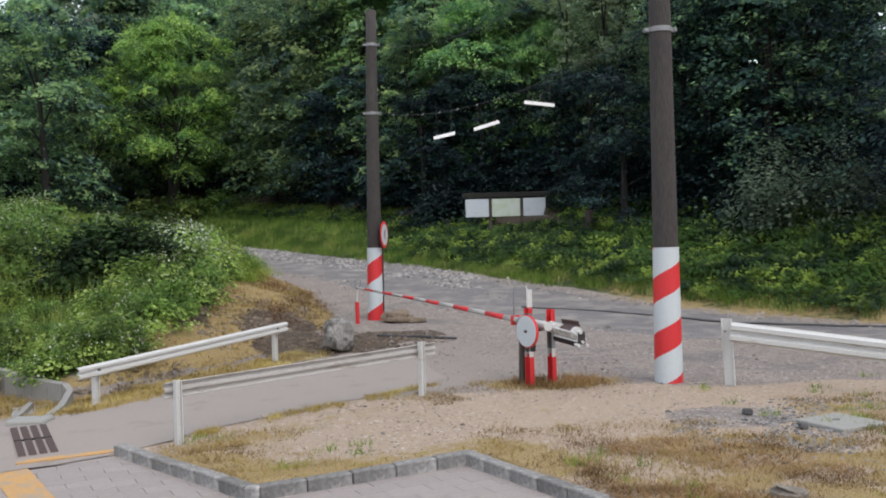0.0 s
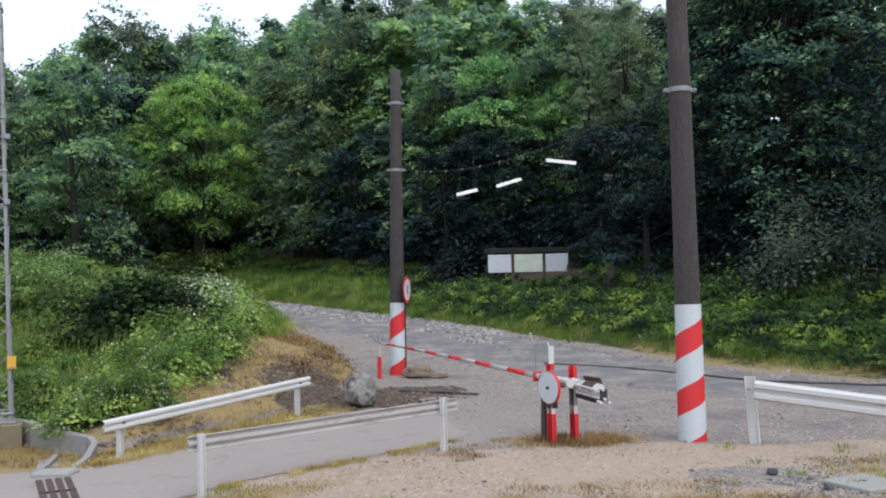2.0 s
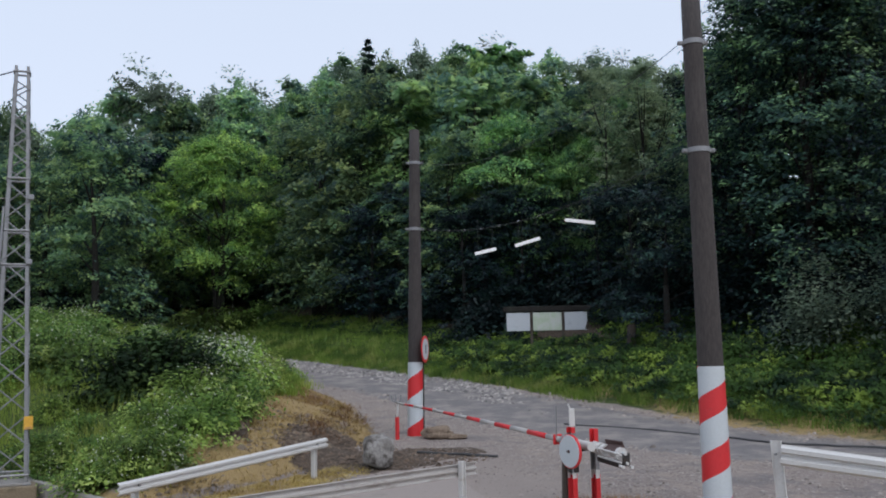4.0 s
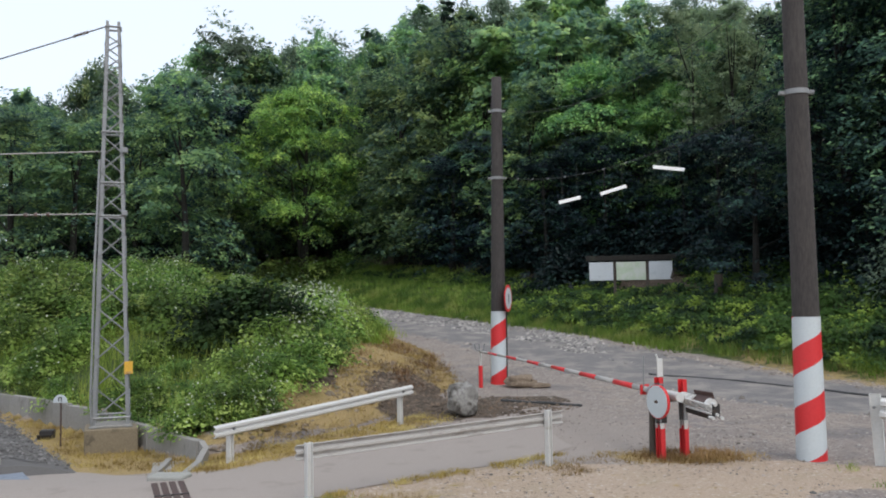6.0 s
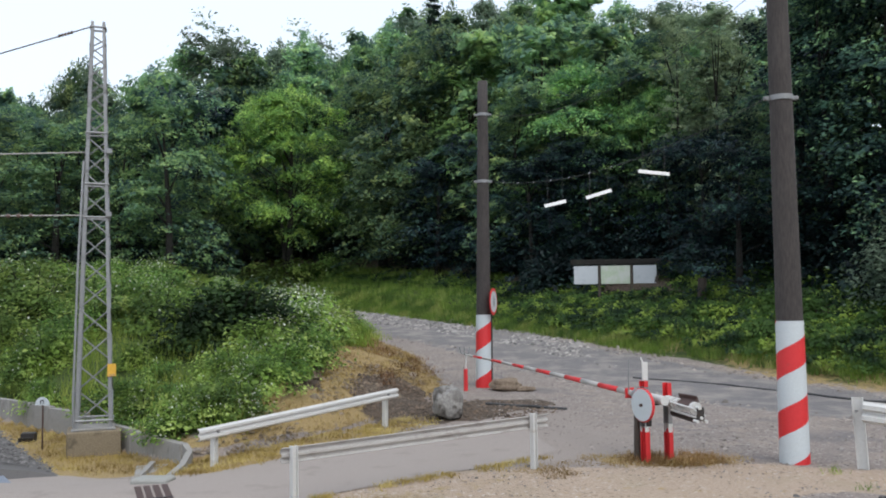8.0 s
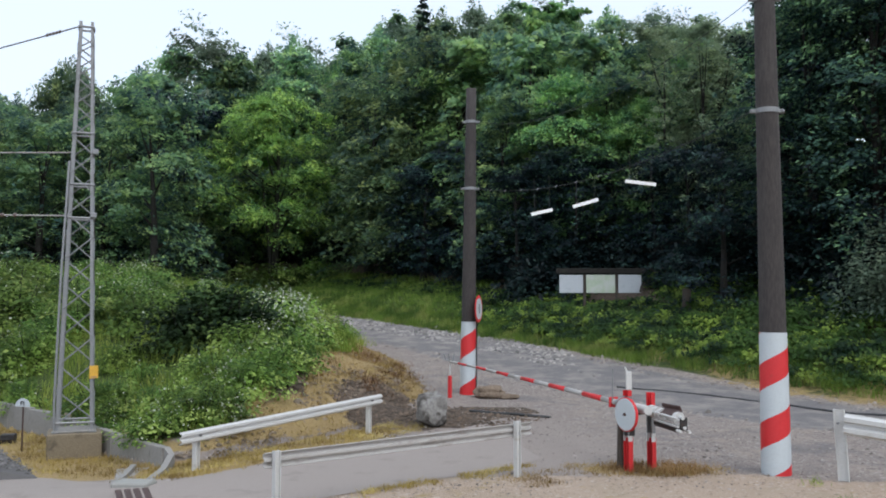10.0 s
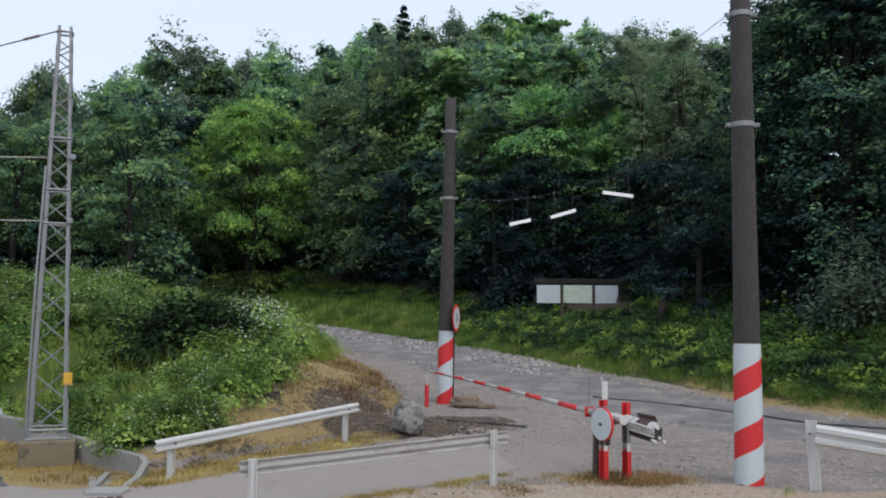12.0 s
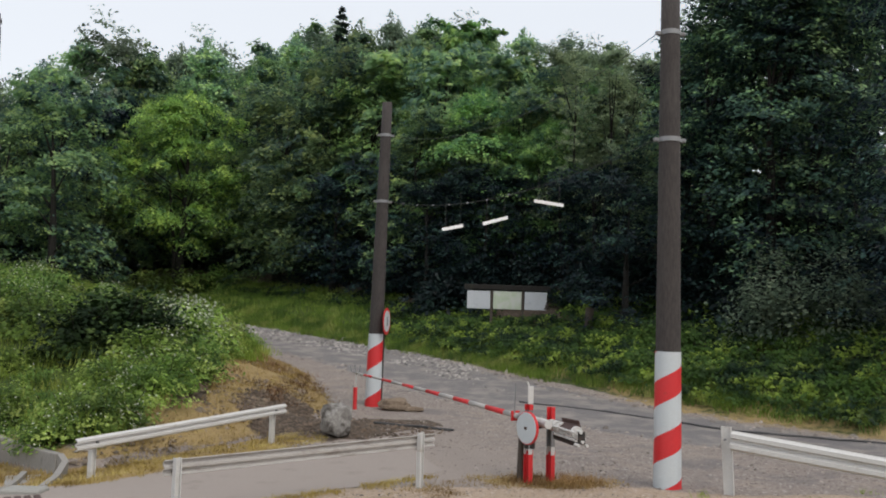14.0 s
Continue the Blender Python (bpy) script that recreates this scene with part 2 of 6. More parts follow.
M_PEB = stone_mat("pebbles", (0.13, 0.112, 0.10), (0.38, 0.33, 0.295))
M_CRUMB = stone_mat("soil_crumbs", (0.06, 0.048, 0.04), (0.20, 0.165, 0.135))
M_BALLAST = stone_mat("ballast", (0.055, 0.05, 0.048), (0.20, 0.19, 0.185))
M_SPOIL = stone_mat("spoil", (0.09, 0.07, 0.05), (0.27, 0.21, 0.15))
M_SPOILD = stone_mat("dark_spoil", (0.048, 0.035, 0.026), (0.175, 0.125, 0.088))
M_CRUSH = stone_mat("crushed_stone", (0.075, 0.072, 0.072), (0.33, 0.315, 0.305))
M_RUBBLE = stone_mat("rubble", (0.09, 0.085, 0.085), (0.44, 0.405, 0.375))
# Wood leaf tones lean blue: haze over the dark parts is put in.
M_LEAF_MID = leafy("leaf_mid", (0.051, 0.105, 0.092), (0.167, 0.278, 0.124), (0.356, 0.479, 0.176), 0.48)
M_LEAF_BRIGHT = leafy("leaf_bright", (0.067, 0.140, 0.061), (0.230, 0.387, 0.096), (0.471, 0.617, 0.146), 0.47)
# Shade of the wood's edge put into the tones, lit sprays into the last.
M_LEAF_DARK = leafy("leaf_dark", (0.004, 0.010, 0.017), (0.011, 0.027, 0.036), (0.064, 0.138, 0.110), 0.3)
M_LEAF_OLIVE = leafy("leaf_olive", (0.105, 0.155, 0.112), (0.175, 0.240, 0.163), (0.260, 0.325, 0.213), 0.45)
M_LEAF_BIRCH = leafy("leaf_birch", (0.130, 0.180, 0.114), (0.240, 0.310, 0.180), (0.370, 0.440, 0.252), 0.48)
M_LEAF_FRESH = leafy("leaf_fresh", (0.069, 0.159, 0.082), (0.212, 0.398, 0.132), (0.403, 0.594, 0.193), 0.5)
# Brighter leaves for the back rows: distance haze is put into the colour.
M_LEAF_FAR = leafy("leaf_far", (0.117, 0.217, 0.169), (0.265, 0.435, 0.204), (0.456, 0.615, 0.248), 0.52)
# Part of the edge's shade is put into this darker leaf colour.
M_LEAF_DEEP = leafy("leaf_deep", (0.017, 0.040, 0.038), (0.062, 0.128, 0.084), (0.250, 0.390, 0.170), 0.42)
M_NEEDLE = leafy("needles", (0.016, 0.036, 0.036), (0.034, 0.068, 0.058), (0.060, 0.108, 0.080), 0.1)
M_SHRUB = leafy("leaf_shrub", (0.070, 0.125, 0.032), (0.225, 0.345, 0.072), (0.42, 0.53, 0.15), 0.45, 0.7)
# Near-black undergrowth leaves: the shade below the trees is put into the colour.
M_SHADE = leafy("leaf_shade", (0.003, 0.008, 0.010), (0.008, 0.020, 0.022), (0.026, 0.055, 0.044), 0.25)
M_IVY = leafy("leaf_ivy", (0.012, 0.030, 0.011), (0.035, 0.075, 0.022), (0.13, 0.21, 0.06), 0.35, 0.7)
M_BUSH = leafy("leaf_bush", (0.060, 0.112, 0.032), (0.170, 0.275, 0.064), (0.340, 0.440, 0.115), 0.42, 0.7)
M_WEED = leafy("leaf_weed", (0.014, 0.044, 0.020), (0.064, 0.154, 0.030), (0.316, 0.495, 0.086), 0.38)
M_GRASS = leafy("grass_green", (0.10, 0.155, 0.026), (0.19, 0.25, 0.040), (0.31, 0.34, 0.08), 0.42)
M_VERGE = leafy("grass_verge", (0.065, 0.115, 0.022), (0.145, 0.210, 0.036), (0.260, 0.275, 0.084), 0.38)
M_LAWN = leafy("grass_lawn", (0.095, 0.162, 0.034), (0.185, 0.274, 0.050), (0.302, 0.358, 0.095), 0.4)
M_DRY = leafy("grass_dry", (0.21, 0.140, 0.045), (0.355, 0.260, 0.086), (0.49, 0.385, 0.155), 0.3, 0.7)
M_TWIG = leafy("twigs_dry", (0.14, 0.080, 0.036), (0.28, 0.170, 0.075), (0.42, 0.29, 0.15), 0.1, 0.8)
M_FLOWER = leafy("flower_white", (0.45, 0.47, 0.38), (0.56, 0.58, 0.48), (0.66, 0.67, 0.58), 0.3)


# ---------------------------------------------------------------- mesh helpers
def thing(name, at, label, category, rz=0.0, group="", kind=""):
    ob = new(name)
    ob.matrix_world = pose(at[0], at[1], at[2], 0, 0, rz)
    return tagged(ob, label, category, group, kind)


def part(name, bm, material, parent=None, label="", smooth=False):
    """Links a bmesh as one mesh object, under a thing or a part."""
    me = bpy.data.meshes.new(name)
    bm.to_mesh(me)
    bm.free()
    for m in material if isinstance(material, (list, tuple)) else (material,):
        me.materials.append(m)
    if smooth:
        for p in me.polygons:
            p.use_smooth = True
    ob = new(name, me)
    ob.parent = parent
    return tagged(ob, label)


def shared(name, me, parent, m=None, label=""):
    ob = new(name, me)
    ob.parent = parent
    if m is not None:
        ob.matrix_basis = m
    return tagged(ob, label)


def box(size, at=(0, 0, 0), bevel=0.0, rot=None, bm=None):
    """A bevelled box centred at a place."""
    b = bm or bmesh.new()
    m = Matrix.Translation(at) @ (rot or Matrix()) @ Matrix.Diagonal((*size, 1))
    out = bmesh.ops.create_cube(b, size=1, matrix=m)
    if bevel:
        es = list({e for v in out["verts"] for e in v.link_edges})
        bmesh.ops.bevel(b, geom=es, offset=bevel, segments=1, affect="EDGES")
    return b


def tube(path, radii, n=12, bm=None, cap=True):
    """A round tube along a list of places, with a radius at each."""
    b = bm or bmesh.new()
    rings = []
    pts = [Vector(p) for p in path]
    for i, p in enumerate(pts):
        d = (pts[min(i + 1, len(pts) - 1)] - pts[max(i - 1, 0)]).normalized()
        side = d.orthogonal() if abs(d.z) < 0.98 else Vector((1, 0, 0))
        if abs(d.z) < 0.98:
            side = d.cross(Vector((0, 0, 1)))
        u = side.normalized()
        v = d.cross(u).normalized()
        r = radii[i] if isinstance(radii, (list, tuple)) else radii
        rings.append([b.verts.new(p + r * (math.cos(a) * u + math.sin(a) * v)) for a in (2 * math.pi * k / n for k in range(n))])
    for ra, rb in zip(rings, rings[1:]):
        for k in range(n):
            b.faces.new((ra[k], ra[(k + 1) % n], rb[(k + 1) % n], rb[k]))
    if cap:
        b.faces.new(rings[0][::-1])
        b.faces.new(rings[-1])
    return b


def extrude_profile(profile, p0, p1, up=Vector((0, 0, 1)), thick=None, bm=None):
    """Sweeps a 2D profile (sideways, up) straight from p0 to p1."""
    b = bm or bmesh.new()
    p0, p1 = Vector(p0), Vector(p1)
    d = (p1 - p0).normalized()
    side = d.cross(up).normalized()
    v = side.cross(d).normalized()
    a = [b.verts.new(p0 + side * x + v * y) for x, y in profile]
    c = [b.verts.new(p1 + side * x + v * y) for x, y in profile]
    n = len(profile)
    for i in range(n):
        b.faces.new((a[i], a[(i + 1) % n], c[(i + 1) % n], c[i]))
    b.faces.new(a[::-1])
    b.faces.new(c)
    return b


def array_mesh(name, verts, corners, material):
    """A mesh from an (n, k, 3) array: n loose faces of k corners, or with shared indices."""
    me = bpy.data.meshes.new(name)
    v = np.asarray(verts, dtype=np.float32).reshape(-1, 3)
    c = np.asarray(corners, dtype=np.int32)
    me.vertices.add(len(v))
    me.vertices.foreach_set("co", v.ravel())
    me.loops.add(c.size)
    me.loops.foreach_set("vertex_index", c.ravel())
    me.polygons.add(len(c))
    me.polygons.foreach_set("loop_start", np.arange(0, c.size, c.shape[1], dtype=np.int32))
    me.update(calc_edges=True)
    me.validate()
    me.materials.append(material)
    return me


def unit(a):
    return a / (np.linalg.norm(a, axis=1, keepdims=True) + 1e-9)


def leaf_array(rng, p, nrm, size, aspect=0.55, droop=0.15):
    """Kite-shaped leaves at places p, facing nrm."""
    n = len(p)
    t = unit(np.cross(unit(nrm), unit(rng.normal(size=(n, 3)))))
    s = unit(np.cross(nrm, t))
    size = np.broadcast_to(np.asarray(size, dtype=float), (n,))[:, None]
    down = np.array([0, 0, -1.0])
    return np.stack([p - t * size * 0.5, p + s * size * aspect * 0.5, p + t * size * 0.5 + down * size * droop, p - s * size * aspect * 0.5], 1)


def leaves_mesh(name, quads, material):
    return array_mesh(name, quads, np.arange(len(quads) * 4).reshape(-1, 4), material)


def blades_mesh(name, rng, p, height, width, lean, material):
    """Grass blades: narrow bent triangles rising from p."""
    n = len(p)
    a = rng.uniform(0, 2 * math.pi, n)
    d = np.stack([np.cos(a), np.sin(a), np.zeros(n)], 1)
    l = np.stack([np.cos(a + 1.6), np.sin(a + 1.6), np.zeros(n)], 1) * (rng.uniform(0.2, 1, n) * lean * height)[:, None]
    up = np.array([0, 0, 1.0]) * height[:, None]
    tri = np.stack([p - d * width[:, None], p + d * width[:, None], p + up + l], 1)
    return array_mesh(name, tri, np.arange(n * 3).reshape(-1, 3), material)


def stones_mesh(name, rng, p, size, material):
    """Loose angular stones half sunk at places p."""
    base = np.array([(1, 0, 0), (0, 1, 0), (-1, 0, 0), (0, -1, 0), (0, 0, 1), (0.5, 0.5, 0.7), (-0.5, -0.5, 0.6)], dtype=float)
    faces = np.array([(0, 1, 5), (5, 1, 4), (0, 5, 4), (1, 2, 4), (2, 3, 6), (2, 6, 4), (6, 3, 4), (3, 0, 4)])
    n = len(p)
    v = base[None] * rng.uniform(0.55, 1.1, (n, 7, 3)) * np.asarray(size)[:, None, None] * np.array([1, 1, 0.7])
    a = rng.uniform(0, 6.28, n)
    c, s = np.cos(a)[:, None], np.sin(a)[:, None]
    v = np.stack([v[..., 0] * c - v[..., 1] * s, v[..., 0] * s + v[..., 1] * c, v[..., 2] - 0.1 * np.asarray(size)[:, None]], -1) + p[:, None]
    f = (faces[None] + (np.arange(n) * 7)[:, None, None]).reshape(-1, 3)
    return array_mesh(name, v, f, material)


# ---------------------------------------------------------------- ground
def sst(a, b, x):
    t = min(1.0, max(0.0, (x - a) / (b - a)))
    return t * t * (3 - 2 * t)


MOUND = [(-30, 33), (-10.6, 19.05), (-7.8, 16.85), (-4.65, 13.45), (-3.9, 13.3), (-1.6, 17.2), (-0.8, 21.5), (-1.9, 27), (-5.2, 36), (-8.4, 45), (-30, 62)]
PLAZA = [(-14, 9.0), (-3.7, 9.2), (-2.64, 9.72), (-0.99, 7.86), (1.01, 8.75), (1.96, 7.04), (2.9, 5.3), (2.9, -8), (-14, -8)]


FOOT_A = [(-14, 9.0), (-3.75, 9.2), (-2.66, 9.75), (-2.1, 10.25), (-0.45, 11.75), (0.6, 12.7), (1.2, 13.6)]
FOOT_B = [(-14, 13.3), (-6.3, 12.95), (-4.6, 12.0), (-3.75, 11.75), (-2.6, 13.4), (-1.3, 15.4), (0.4, 17.4)]
FOOT = FOOT_A + FOOT_B[::-1]


def inside(x, y, poly):
    r = False
    for i in range(len(poly)):
        (x1, y1), (x2, y2) = poly[i], poly[i - 1]
        if (y1 > y) != (y2 > y) and x < (x2 - x1) * (y - y1) / (y2 - y1) + x1:
            r = not r
    return r


def edge(x, y, poly):
    d = 1e9
    for i in range(len(poly)):
        (x1, y1), (x2, y2) = poly[i - 1], poly[i]
        dx, dy = x2 - x1, y2 - y1
        t = max(0.0, min(1.0, ((x - x1) * dx + (y - y1) * dy) / (dx * dx + dy * dy)))
        d = min(d, math.hypot(x - x1 - t * dx, y - y1 - t * dy))
    return d


def beyond(x, y):
    """Distance past the far edge of the road, in metres."""
    return (x - 9.7) * 0.80 + (y - 22.5) * 0.60 + 1.6 * sst(33, 21, y)


def height(x, y, bare=True):
    z = min(0.085 * (math.sqrt((y - 20) ** 2 + 4) + (y - 20)) / 2, 4.2)
    s = beyond(x, y)
    if s > 0:
        z += 0.30 * min(s, 12) * sst(-0.5, 2, s) + 0.22 * min(max(0, s - 12), 60)
    if inside(x, y, MOUND):
        z += 2.0 * (1 - math.exp(-edge(x, y, MOUND) * 0.27))
    else:
        z -= 0.2 * sst(-3.2, -5.5, x) * sst(10.5, 13, y) * (1 - sst(17, 22, y))
    if y < 11.5 and x < -1.6:
        z -= 0.09 * sst(11.5, 9.6, y) * sst(-1.6, -2.8, x)
    if bare and -14 < x < 2.9 and y < 9.8 and (inside(x, y, PLAZA) or edge(x, y, PLAZA) < 0.03):
        z -= 0.2
    if bare and -14 < x < 1.5 and 8.9 < y < 17.6 and inside(x, y, FOOT):
        z -= 0.035 * sst(0.07, 0.24, edge(x, y, FOOT))
    return z


def build_ground():
    def axis(lo, hi, step, far_lo, far_hi, grow=1.25):
        a = list(np.arange(lo, hi + 1e-6, step))
        d = step
        while a[-1] < far_hi:
            d *= grow
            a.append(a[-1] + d)
        d = step
        while a[0] > far_lo:
            d *= grow
            a.insert(0, a[0] - d)
        return a
    xs = axis(-8, 8, 0.09, -900, 900, 1.10)
    ys = axis(5.5, 14, 0.09, -300, 1500, 1.05)
    nx, ny = len(xs), len(ys)
    co, za, zb = [], [], []
    for y in ys:
        for x in xs:
            z = height(x, y)
            near = abs(x) < 16 and 3 < y < 50
            n1 = noise.noise((x * 0.5, y * 0.5, 1.7))
            n2 = noise.noise((x * 2.1, y * 2.1, 4.2))
            s = beyond(x, y)
            mound = inside(x, y, MOUND)
            dm = edge(x, y, MOUND) if near or mound else 99
            gravel = sst(11.6, 12.9, y + 0.5 * n1 + 0.10 * abs(x - 3))
            gravel = max(gravel, sst(0.9, 0.3, math.hypot((x - 4.1) / 1.2, (y - 9.9) / 1.0)) * 0.9)
            asphalt = sst(-4.6, -4.1, s + 0.25 * n1) * (1 - sst(-0.7, -0.2, s + 0.25 * n1)) if y > 14 else 0
            rubble = sst(-1.6, -1.0, s) * (1 - sst(-0.1, 0.3, s)) * sst(6, 1, x) * sst(-7, -5, x)
            green = sst(-0.2, 0.5, s + 0.3 * n1)
            dry = 0.0
            if mound:
                right = sst(-4.3, -3.7, x)
                green = max(green, sst(0.1, 0.7, dm) * (1 - right) + sst(2.2, 3.2, dm) * right)
                dry = (1 - green) * sst(0.0, 0.25, dm + 0.2 * n1) * 0.9
                gravel = max(gravel, 0.8)
            elif -4.6 < x < -0.5 and 11.9 < y < 17.5 and not inside(x, y, FOOT) and x < -0.9 - (17 - y) * 0.5:
                dry = 1.0 + 0.2 * n1
            elif x < -4.5 and 12.6 < y < 24 and s < -3:
                dry = 0.75 + 0.3 * n1
            if not mound and y < 13.2 and x > -3 and not inside(x, y, PLAZA):
                dk = edge(x, y, PLAZA)
                dry = max(dry, (0.62 + 0.5 * n1) * sst(1.3, 0.3, dk))
                dry = max(dry, 0.9 * sst(1.1, 0.4, math.hypot((x - 2.5) / 1.2, (y - 12.6) / 0.55)))
                dry = max(dry, (0.5 + 0.55 * n2) * sst(2.0, 3.0, x) * sst(9.9, 8.6, y))
                dry = max(dry, (0.62 + 0.4 * n1) * sst(0.75, 0.2, abs((y - 9.9) - (x + 2.1) * 0.83 + 0.55)) * sst(1.2, 0.2, x))
                dry = max(dry, (0.55 + 0.5 * n1) * sst(5.0, 5.6, x) * sst(10.8, 10.2, y))
                gravel *= 1 - 0.5 * dry
            if -0.2 < s < 1.5:
                dry = max(dry, 0.62 * sst(3, 8, x) + 0.4 * n1)
            soil = sst(1.1, 0.7, math.hypot((x + 0.75) / 1.3, (y - 18.0) / 1.5) + 0.25 * n2)
            soil = max(soil, sst(1.1, 0.8, math.hypot((x - 0.5) / 1.1, (y - 19.3) / 0.9) + 0.2 * n2) * 0.9)
            if mound and -3.6 < x < -0.9 and dm < 2.4:
                soil = max(soil, 0.22 + 0.5 * n2 + 0.4 * sst(-3.2, -3.7, x))
            soil = max(soil, sst(1.15, 0.75, math.hypot((x + 1.75) / 0.95, (y - 18.6) / 2.1) + 0.3 * n2) * 0.95)
            soil = max(soil, sst(0.42, 0.15, abs(x + 3.45 + 0.1 * (y - 17.4)) + 0.15 * n2) * sst(16.6, 17.4, y) * sst(23.5, 22, y) * 0.9)
            if s > 3.4:
                soil = max(soil, 0.8 * sst(3.4, 4.4, s))
            if near:
                z += (0.012 * n2 + 0.02 * n1) * (0.0 if inside(x, y, FOOT) else 1.0) + 0.16 * sst(1.0, 0.0, math.hypot((x + 0.9) / 1.3, (y - 18.2) / 1.2)) * (1 + n2)
                if mound or s > 0.5:
                    z += 0.10 * n1 * min(1, dm)
            elif y > 45:
                z += 0.5 * n1
            co.append((x, y, z))
            za.extend((gravel, asphalt, dry, 0.95 * sst(2.8, 0.5, edge(x, y, ((1.1, 13.9), (0.4, 17.2)))) if near else 0))
            zb.extend((green, rubble, soil, 1))
    idx = np.arange(nx * ny).reshape(ny, nx)
    quads = np.stack([idx[:-1, :-1], idx[:-1, 1:], idx[1:, 1:], idx[1:, :-1]], -1).reshape(-1, 4)
    me = array_mesh("ground", np.array(co), quads, M_GROUND)
    for key, val in (("zone_a", za), ("zone_b", zb)):
        at = me.color_attributes.new(key, "FLOAT_COLOR", "POINT")
        at.data.foreach_set("color", np.array(val, dtype=np.float32))
    me.polygons.foreach_set("use_smooth", np.ones(len(me.polygons), dtype=bool))
    tagged(new("ground", me), "sandy, gravelly and grassy ground rising to a wooded slope", "ground", kind="structure")


build_ground()


def resample(poly, n):
    p = [Vector((*q, 0)) for q in poly]
    seg = [(b - a).length for a, b in zip(p, p[1:])]
    total, out = sum(seg), []
    for i in range(n):
        d = total * i / (n - 1)
        k = 0
        while k < len(seg) - 1 and d > seg[k]:
            d -= seg[k]
            k += 1
        out.append(p[k].lerp(p[k + 1], min(1, d / seg[k])))
    return out


def ribbon(name, a, b, n, m, lift, material, label, category, ragged=0.0, flat=None):
    """A sheet between two lines on the ground."""
    bm = bmesh.new()
    ra, rb = resample(a, n), resample(b, n)
    grid = []
    for i, (p, q) in enumerate(zip(ra, rb)):
        row = []
        for j in range(m):
            f = j / (m - 1)
            c = p.lerp(q, f)
            if ragged:
                c = c + Vector((noise.noise((i * 0.6, f * 3, 1)), noise.noise((i * 0.6, f * 3, 9)), 0)) * ragged
            row.append(bm.verts.new((c.x, c.y, (height(c.x, c.y, False) if flat is None else flat) + lift)))
        grid.append(row)
    for g, h in zip(grid, grid[1:]):
        for j in range(m - 1):
            bm.faces.new((g[j], h[j], h[j + 1], g[j + 1]))
    bmesh.ops.recalc_face_normals(bm, faces=bm.faces)
    return tagged(part(name, bm, material), label, category, kind="structure")


ribbon("footpath", FOOT_A, FOOT_B, 70, 12, 0.006, M_PATH, "smooth pale concrete footpath between guard rails", "path", ragged=0.10)


# ---------------------------------------------------------------- trees
def limbs_mesh(rng, h, r, tips, material):
    bm = bmesh.new()
    lean = rng.normal(size=2) * 0.03 * h
    pts = [(lean[0] * f * f, lean[1] * f * f, h * f - 0.3 * (f == 0)) for f in (0, 0.15, 0.35, 0.6, 0.9)]
    tube(pts, [r * 1.25, r, r * 0.8, r * 0.5, r * 0.12], 9, bm)
    for c in tips:
        f = min(0.8, max(0.1, c[2] / h * 0.7))
        a = Vector((lean[0] * f * f, lean[1] * f * f, h * f))
        c = Vector(c)
        mid = a.lerp(c, 0.5) + Vector((0, 0, 0.06 * h * (0.3 - f) + 0.1))
        tube([a, mid, c], [r * 0.35, r * 0.2, r * 0.05], 5, bm)
    me = bpy.data.meshes.new("trunk")
    bm.to_mesh(me)
    bm.free()
    me.materials.append(material)
    for p in me.polygons:
        p.use_smooth = True
    return me


def broad_crown(rng, h, width, base, sprays, per, leaf, flat=0.3, spread=0.10, face=0.9, taper=0.0):
    """A crown of lobes, each hung with flat drooping sprays of leaves. Returns limb tips and leaf faces."""
    lobes = []
    for k in range(11):
        f = (k + rng.uniform(0, 0.8)) / 11
        z = base + (h - base) * (0.06 + 0.84 * f)
        reach = width * 0.5 * math.sin(math.pi * min(0.97, 0.22 + 0.72 * f) ** 0.85) * 0.62 * (1 + 0.25 * taper - taper * f)
        a = k * 2.4 + rng.uniform(-0.5, 0.5)
        lobes.append((math.cos(a) * reach * rng.uniform(0.5, 1.1), math.sin(a) * reach * rng.uniform(0.5, 1.1), z, width * rng.uniform(0.19, 0.30) * (1.1 - 0.5 * f)))
    lobes.append((0, 0, h * 0.9, width * 0.14))
    for k in range(4):
        lobes.append((rng.normal() * width * 0.12, rng.normal() * width * 0.12, h * rng.uniform(0.9, 1.0), width * 0.06))
    quads = []
    for i in range(sprays):
        x, y, z, r = lobes[rng.integers(len(lobes))]
        d = rng.normal(size=3)
        d[2] = d[2] * 0.8 + 0.25
        d /= np.linalg.norm(d)
        rad = r * rng.uniform(0.65, 1.12)
        c = np.array([x, y, z]) + d * rad * np.array([1, 1, 0.95])
        c[2] = min(max(c[2], base * 0.7), h)
        out = np.array([c[0], c[1], 0.0])
        out /= np.linalg.norm(out) + 1e-6
        w = width * spread * rng.uniform(0.7, 1.5) * 1.9
        rise = rng.uniform(0.0, 0.5) + 0.9 * max(0.0, (c[2] / h - 0.75) * 3)
        side = np.array([-out[1], out[0], 0.0])
        t = rng.uniform(0, 1, per) ** 0.8
        wide = (1.05 - 0.85 * t) * rng.normal(size=per) * 0.30
        o = out * (t * w)[:, None] + side * (wide * w)[:, None]
        o[:, 2] = w * (rise * t - 0.55 * t * t - 0.35 * np.abs(wide)) + rng.normal(size=per) * w * 0.05
        o = o - out * w * 0.35
        nrm = np.array([0, 0, 1.0]) + face * out + rng.normal(size=(per, 3)) * 0.42
        quads.append(leaf_array(rng, c + o, nrm, leaf * rng.uniform(0.6, 1.3, per)))
    return [l[:3] for l in lobes[::2]], np.concatenate(quads)


